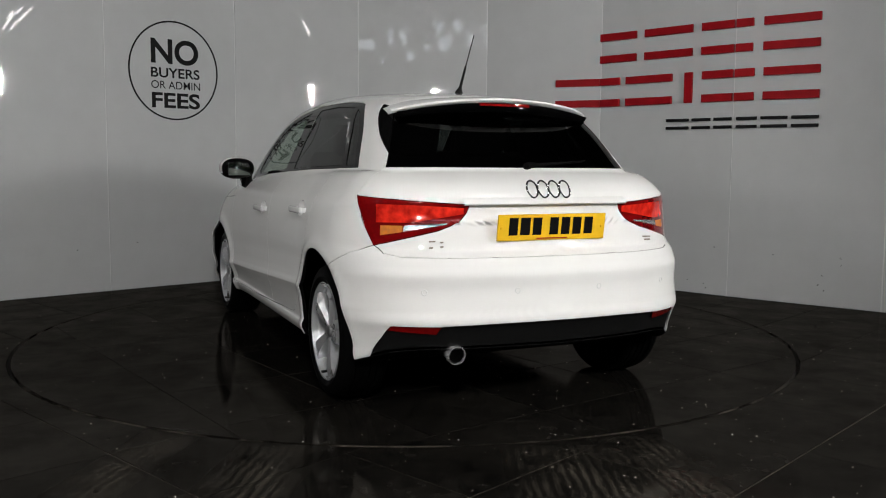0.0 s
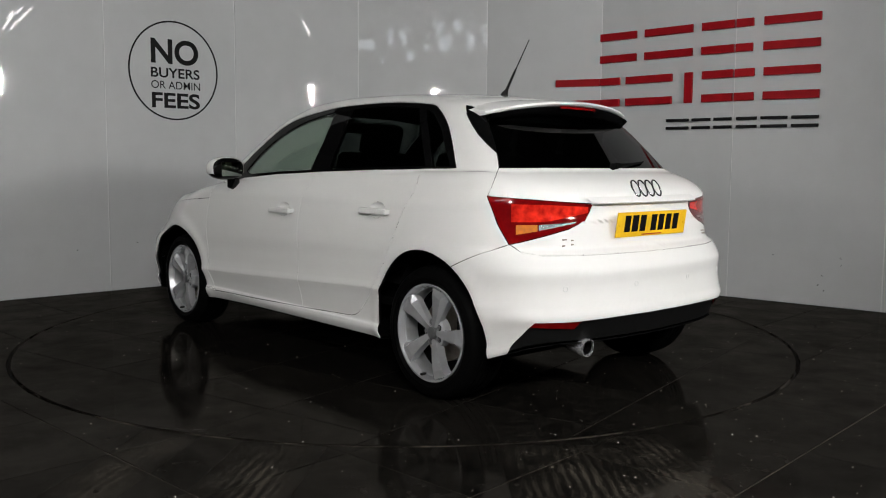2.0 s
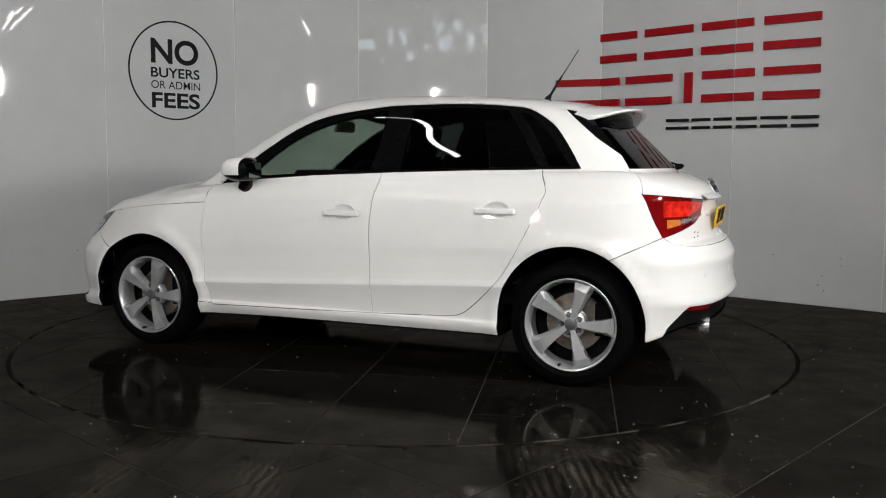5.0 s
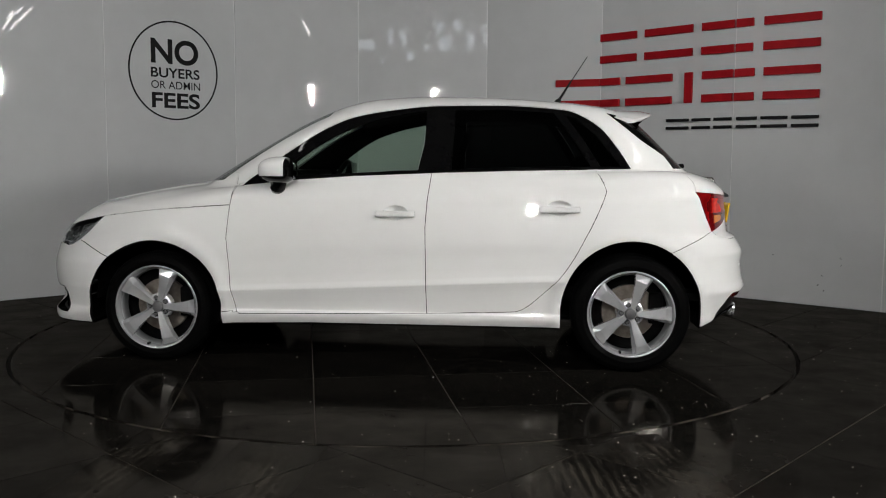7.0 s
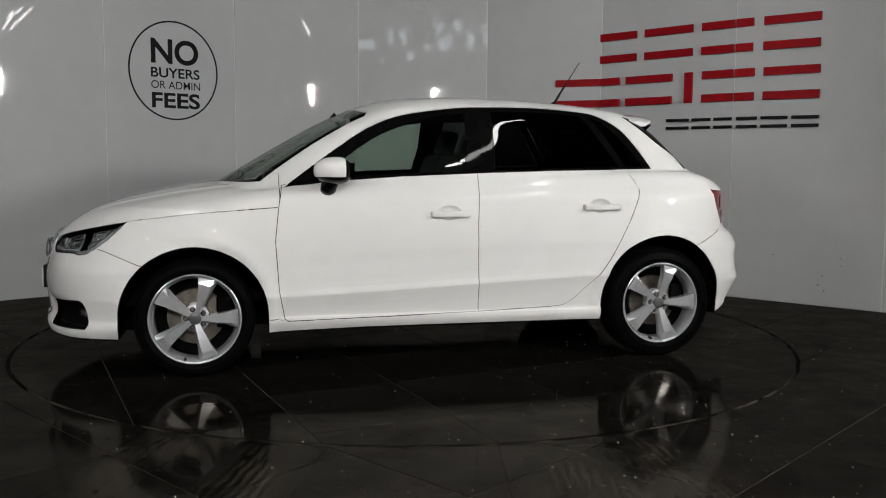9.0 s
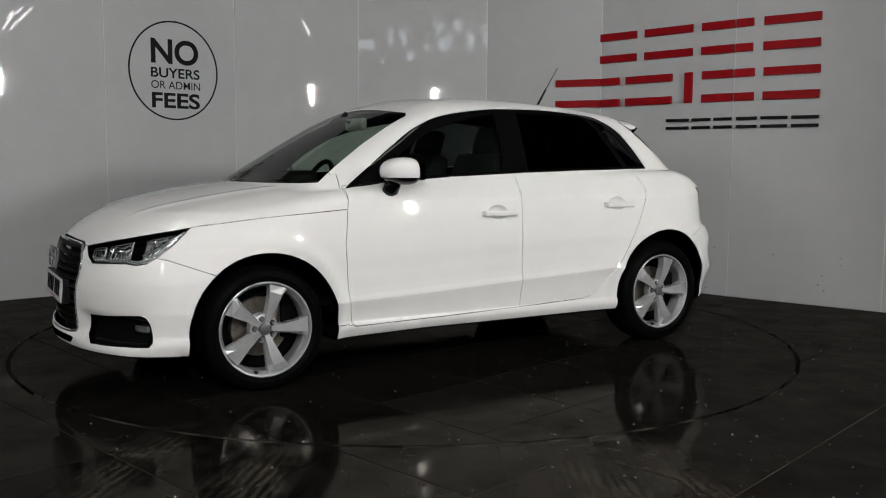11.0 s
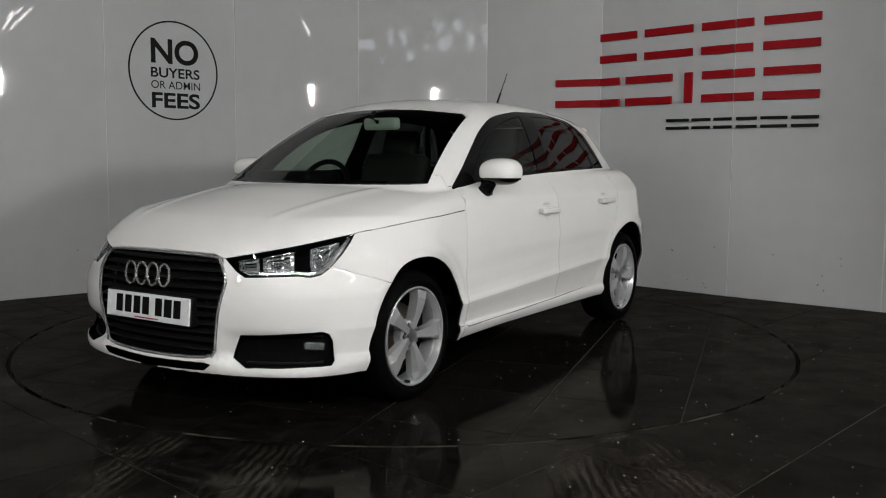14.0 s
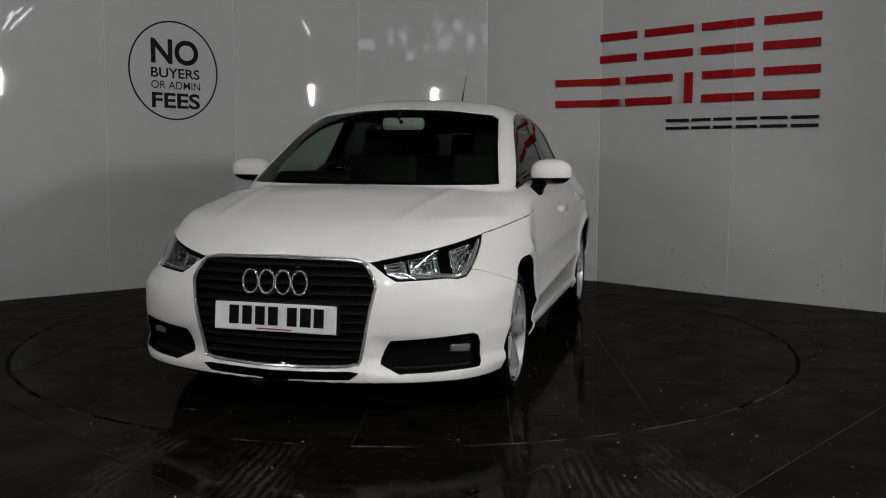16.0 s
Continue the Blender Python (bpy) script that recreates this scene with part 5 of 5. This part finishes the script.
def build_tail(car, made):
    # roof spoiler: a thin lip that runs out over the rear window
    ys = np.linspace(-0.515, 0.515, 25)
    bm = bmesh.new()
    rows = []

    def skin_top(x):
        o = np.array([(x, y, 1.1) for y in ys])
        return body_cast(o, np.tile([[0.0, 0.0, 1.0]], (len(ys), 1)), 0.6)[:, 2]
    fore, mid = skin_top(-1.10), skin_top(-1.19)
    for y, z0, z1 in zip(ys, fore, mid):
        k = abs(y) / 0.515
        edge = -1.420 + 0.34 * y * y + 0.05 * k ** 8
        zedge = 1.338 - 0.19 * y * y - 0.008 * k ** 8
        rows.append([bm.verts.new(q) for q in ((-1.10, y, z0 - 0.004), (-1.19, y, z1 + 0.001), (edge + 0.06, y, zedge + 0.012), (edge + 0.006, y, zedge + 0.002), (edge, y, zedge - 0.007),
                                               (edge + 0.012, y, zedge - 0.016), (edge + 0.10, y, zedge - 0.022), (-1.20, y, zedge - 0.045))])
    for a, b in zip(rows, rows[1:]):
        for i in range(7):
            bm.faces.new((a[i], a[i + 1], b[i + 1], b[i]))
    bm.faces.new(rows[0])
    bm.faces.new(rows[-1])
    spoiler = part("roof_spoiler", bm, PAINT, car, "white roof spoiler")
    bm = bmesh.new()
    rows = []
    for y in np.linspace(-0.50, 0.50, 19):
        edge = -1.420 + 0.34 * y * y
        zedge = 1.338 - 0.19 * y * y
        rows.append([bm.verts.new(q) for q in ((edge + 0.022, y, zedge - 0.0185), (edge + 0.05, y, zedge - 0.045), (edge + 0.115, y, zedge - 0.065), (edge + 0.115, y, zedge - 0.026))])
    for a, b in zip(rows, rows[1:]):
        for i in range(4):
            bm.faces.new((a[i], a[(i + 1) % 4], b[(i + 1) % 4], b[i]))
    part("spoiler_underside", bm, TRIM, spoiler)
    bm = bmesh.new()
    box(bm, (0.006, 0.26, 0.014), (-1.392, 0, 1.312), 0.002)
    part("brake_lamp", bm, RED_LENS, spoiler)

    # tailgate: plate, lip, emblem
    plate(car, -1.838, 0.779, 0.111, YELLOW, "yellow rear number plate with dark bars", -8)
    bm = bmesh.new()
    rows = []
    for y in np.linspace(-0.395, 0.395, 21):
        x = -1.815 + 0.2 * y * y + 0.5 * y ** 6
        rows.append([bm.verts.new(q) for q in ((x + 0.01, y, 0.905), (x - 0.020, y, 0.886), (x - 0.026, y, 0.878), (x - 0.020, y, 0.872), (x + 0.012, y, 0.868))])
    for a, b in zip(rows, rows[1:]):
        for i in range(4):
            bm.faces.new((a[i], a[i + 1], b[i + 1], b[i]))
    part("tailgate_lip", bm, PAINT, made["tail", "left"].parent)
    badge(car, -1.795, 0.0, 0.936, 0.215, 0.070, 0.55, -1, CHROME)
    for y0, w, h, name in ((0.520, 0.028, 0.034, "model_badge"), (0.482, 0.014, 0.026, "model_badge"), (-0.535, 0.055, 0.022, "engine_badge")):
        p, n = surface_point((-1.4, y0, 0.712), (-1, 0, 0))
        bm = bmesh.new()
        box(bm, (0.004, w, 0.007), (p.x - 0.002, y0, 0.712 - h / 2 + 0.004), 0.001, seg=1)
        box(bm, (0.004, w, 0.006), (p.x - 0.002, y0, 0.712 + h / 2 - 0.004), 0.001, seg=1)
        part(name, bm, STEEL, car, "chrome bars of a badge")
    # rear wiper
    bm = tube([(-1.600, 0.0, 1.030), (-1.628, -0.005, 1.036), (-1.632, -0.03, 1.038)], [0.016, 0.016, 0.011], 10)
    wiper = part("rear_wiper", bm, SHELL, car, "black rear wiper")
    part("wiper_blade", tube([(-1.624, -0.02, 1.038), (-1.592, -0.15, 1.044), (-1.552, -0.30, 1.052), (-1.52, -0.36, 1.058)], [0.008, 0.007, 0.005, 0.004], 8), SHELL, wiper)
    # tail lights: inner band, its thrown-back light painted as brighter red, and amber strip
    for side, hand in (("left", 1), ("right", -1)):
        lamp = made["tail", side]

        def skin(s, z, out):
            s, z = np.atleast_1d(s), np.atleast_1d(z)
            o = np.stack([s * R2 - 0.6, s * R2 + 0.6, z], 1)
            p = body_cast(o, np.tile([[-R2, R2, 0.0]], (len(s), 1)), 1.2)
            q = p + body_normal(p) * out
            return [(a, hand * b, c) for a, b, c in q]

        def sheet(obname, mat, low, high, out, n=18):
            bm = bmesh.new()
            rows = []
            for k in range(n):
                t = k / (n - 1)
                s = low[0][0] + (low[-1][0] - low[0][0]) * t
                z0 = float(np.interp(-s, [-p[0] for p in low], [p[1] for p in low]))
                z1 = float(np.interp(-s, [-p[0] for p in high], [p[1] for p in high]))
                rows.append([bm.verts.new(q) for q in skin(np.full(5, s), z0 + (z1 - z0) * np.arange(5) / 4, out)])
            for a, b in zip(rows, rows[1:]):
                for j in range(4):
                    bm.faces.new((a[j], a[j + 1], b[j + 1], b[j]))
            part(obname, bm, mat, lamp)
        sheet("bright_band", RED_BRIGHT, [(-0.655, 0.800), (-0.80, 0.800), (-0.985, 0.835)], [(-0.655, 0.875), (-0.80, 0.872), (-0.985, 0.861)], 0.0015)
        sheet("amber_strip", AMBER, [(-0.675, 0.748), (-0.765, 0.762)], [(-0.675, 0.788), (-0.765, 0.788)], 0.002)
        sheet("clear_strip", CLEAR_LAMP, [(-0.770, 0.764), (-0.93, 0.792)], [(-0.770, 0.789), (-0.93, 0.799)], 0.002)
    # parking sensors
    for y in (0.62, 0.21, -0.21, -0.62):
        p, n = surface_point((-1.3, y * 0.9, 0.527), (-1, y * 0.06, 0))
        bm = lathe([(0.0085, 0.0), (0.0105, 0.0012), (0.0125, 0.0)], 20, "Z")
        bm.transform(Matrix.Translation(p + n * 0.0006) @ n.to_track_quat("Z", "Y").to_matrix().to_4x4())
        part("parking_sensor", bm, JOINT, car)
    # exhaust
    turn = Matrix.Translation((-1.838, 0.438, 0.262)) @ Matrix.Rotation(radians(-6), 4, "Y")
    bm = lathe([(0.0335, 0.09), (0.0335, 0.002), (0.0350, -0.003), (0.0385, -0.003), (0.0400, 0.002), (0.0400, 0.030), (0.0340, 0.034)], 36, "X")
    bm.transform(turn)
    pipe = part("exhaust_pipe", bm, BRIGHT, car, "chrome exhaust tip with a dark mouth")
    bm = lathe([(0.0, 0.05), (0.0333, 0.048), (0.0333, 0.006)], 30, "X")
    bm.transform(turn)
    part("exhaust_mouth", bm, SHELL, pipe)
    bm = lathe([(0.0, 0.04), (0.030, 0.04), (0.030, 0.22), (0.0, 0.22)], 24, "X")
    bm.transform(turn)
    part("exhaust_tube", bm, SHELL, pipe)
    # aerial
    bm = tube([(-0.885, 0, 1.388), (-0.893, 0, 1.412), (-0.905, 0, 1.425)], [0.026, 0.017, 0.010], 12)
    aerial = part("aerial", bm, PLASTIC, car, "thin black roof aerial")
    part("aerial_rod", tube([(-0.903, 0, 1.425), (-0.965, 0, 1.525), (-0.97, 0, 1.532), (-1.060, 0, 1.672)], [0.008, 0.006, 0.003, 0.0022], 8), PLASTIC, aerial)


def build_cabin(car):
    # floor and bulkheads
    bm = bmesh.new()
    box(bm, (3.0, 1.36, 0.04), (-0.15, 0, 0.36))
    part("cabin_floor", bm, SHELL, car, smooth=False)
    bm = bmesh.new()
    box(bm, (0.36, 1.28, 0.16), (0.70, 0, 0.858), 0.05, seg=3)
    box(bm, (0.26, 1.16, 0.10), (0.97, 0, 0.845), 0.02, seg=2)
    box(bm, (0.30, 0.42, 0.10), (0.72, -0.36, 0.945), 0.04, seg=3)
    box(bm, (0.30, 0.9, 0.42), (0.86, 0, 0.58), 0.03)
    part("dashboard", bm, PLASTIC, car, "dark dashboard with hooded dials")
    # right-hand drive steering wheel
    ring = [(0.0, 0.178 * math.cos(a), 0.178 * math.sin(a)) for a in np.linspace(0, 2 * math.pi, 33)[:-1]]
    bm = tube(ring, 0.016, 10, True)
    box(bm, (0.03, 0.14, 0.10), (0.01, 0, 0), 0.02)
    box(bm, (0.02, 0.34, 0.03), (0.01, 0, 0.0), 0.008)
    box(bm, (0.02, 0.03, 0.17), (0.01, 0, -0.09), 0.008)
    bm.transform(Matrix.Translation((0.50, -0.36, 0.885)) @ Matrix.Rotation(radians(-24), 4, "Y"))
    part("steering_wheel", bm, PLASTIC, car)

    def seat(x, y, wide=0.48, rear=False):
        s = new("car_seat")
        s.parent = car
        bm = bmesh.new()
        box(bm, (0.50, wide, 0.16), (x + 0.16, y, 0.50), 0.05, seg=3)
        part("cushion", bm, CLOTH, s)
        bm = bmesh.new()
        box(bm, (0.13, wide, 0.60), (0, 0, 0.30), 0.05, seg=3)
        bm.transform(Matrix.Translation((x - 0.10, y, 0.52)) @ Matrix.Rotation(radians(-18), 4, "Y"))
        part("backrest", bm, CLOTH, s)
        for dy in ((-0.35, 0.0, 0.35) if rear else (0.0,)):
            bm = bmesh.new()
            box(bm, (0.09, 0.25, 0.17), (0, 0, 0.70), 0.04, seg=3)
            bm.transform(Matrix.Translation((x - 0.10, y + dy, 0.50)) @ Matrix.Rotation(radians(-18), 4, "Y"))
            part("headrest", bm, CLOTH, s)
    seat(0.02, 0.36)
    seat(0.02, -0.36)
    seat(-0.82, 0.0, 1.16, True)
    bm = bmesh.new()
    box(bm, (0.55, 1.14, 0.02), (-1.28, 0, 0.975), 0.006)
    part("parcel_shelf", bm, PLASTIC, car)
    # rear-view mirror
    bm = bmesh.new()
    box(bm, (0.035, 0.24, 0.068), (0.40, 0.0, 1.262), 0.028, seg=3)
    mirror = part("rear_view_mirror", bm, JOINT, car, "grey rear-view mirror")
    part("mirror_stalk", tube([(0.44, 0, 1.27), (0.50, 0, 1.29), (0.46, 0, 1.325)], 0.012, 8), PLASTIC, mirror)
    # front wipers
    for y0, y1 in ((0.06, -0.46), (0.48, 0.02)):
        line = [(1.085 - 0.42 * y * y + 0.008, y, 0.949 + 0.003 * math.sin(k)) for k, y in enumerate(np.linspace(y0, y1, 8))]
        part("front_wiper", tube(line, 0.006, 6), PLASTIC, car)


car = build_car()


# ---- what moves: the turntable and the car on it ----
def motions():
    spin = []
    ride = []
    for k in range(33):
        t = k * 0.5
        turn = 183.468 + 8.7965 * (t - 8) - 0.0039 * (t - 8) ** 2
        a = radians(turn)
        x, y = 0.0092, 0.0864
        spin.append((t, pose(MIDDLE.x, MIDDLE.y, 0, 0, 0, turn)))
        ride.append((t, pose(x * math.cos(a) - y * math.sin(a), x * math.sin(a) + y * math.cos(a), 0.018, 0, 0, turn)))
    walk(turntable, spin)
    walk(car, ride)


motions()
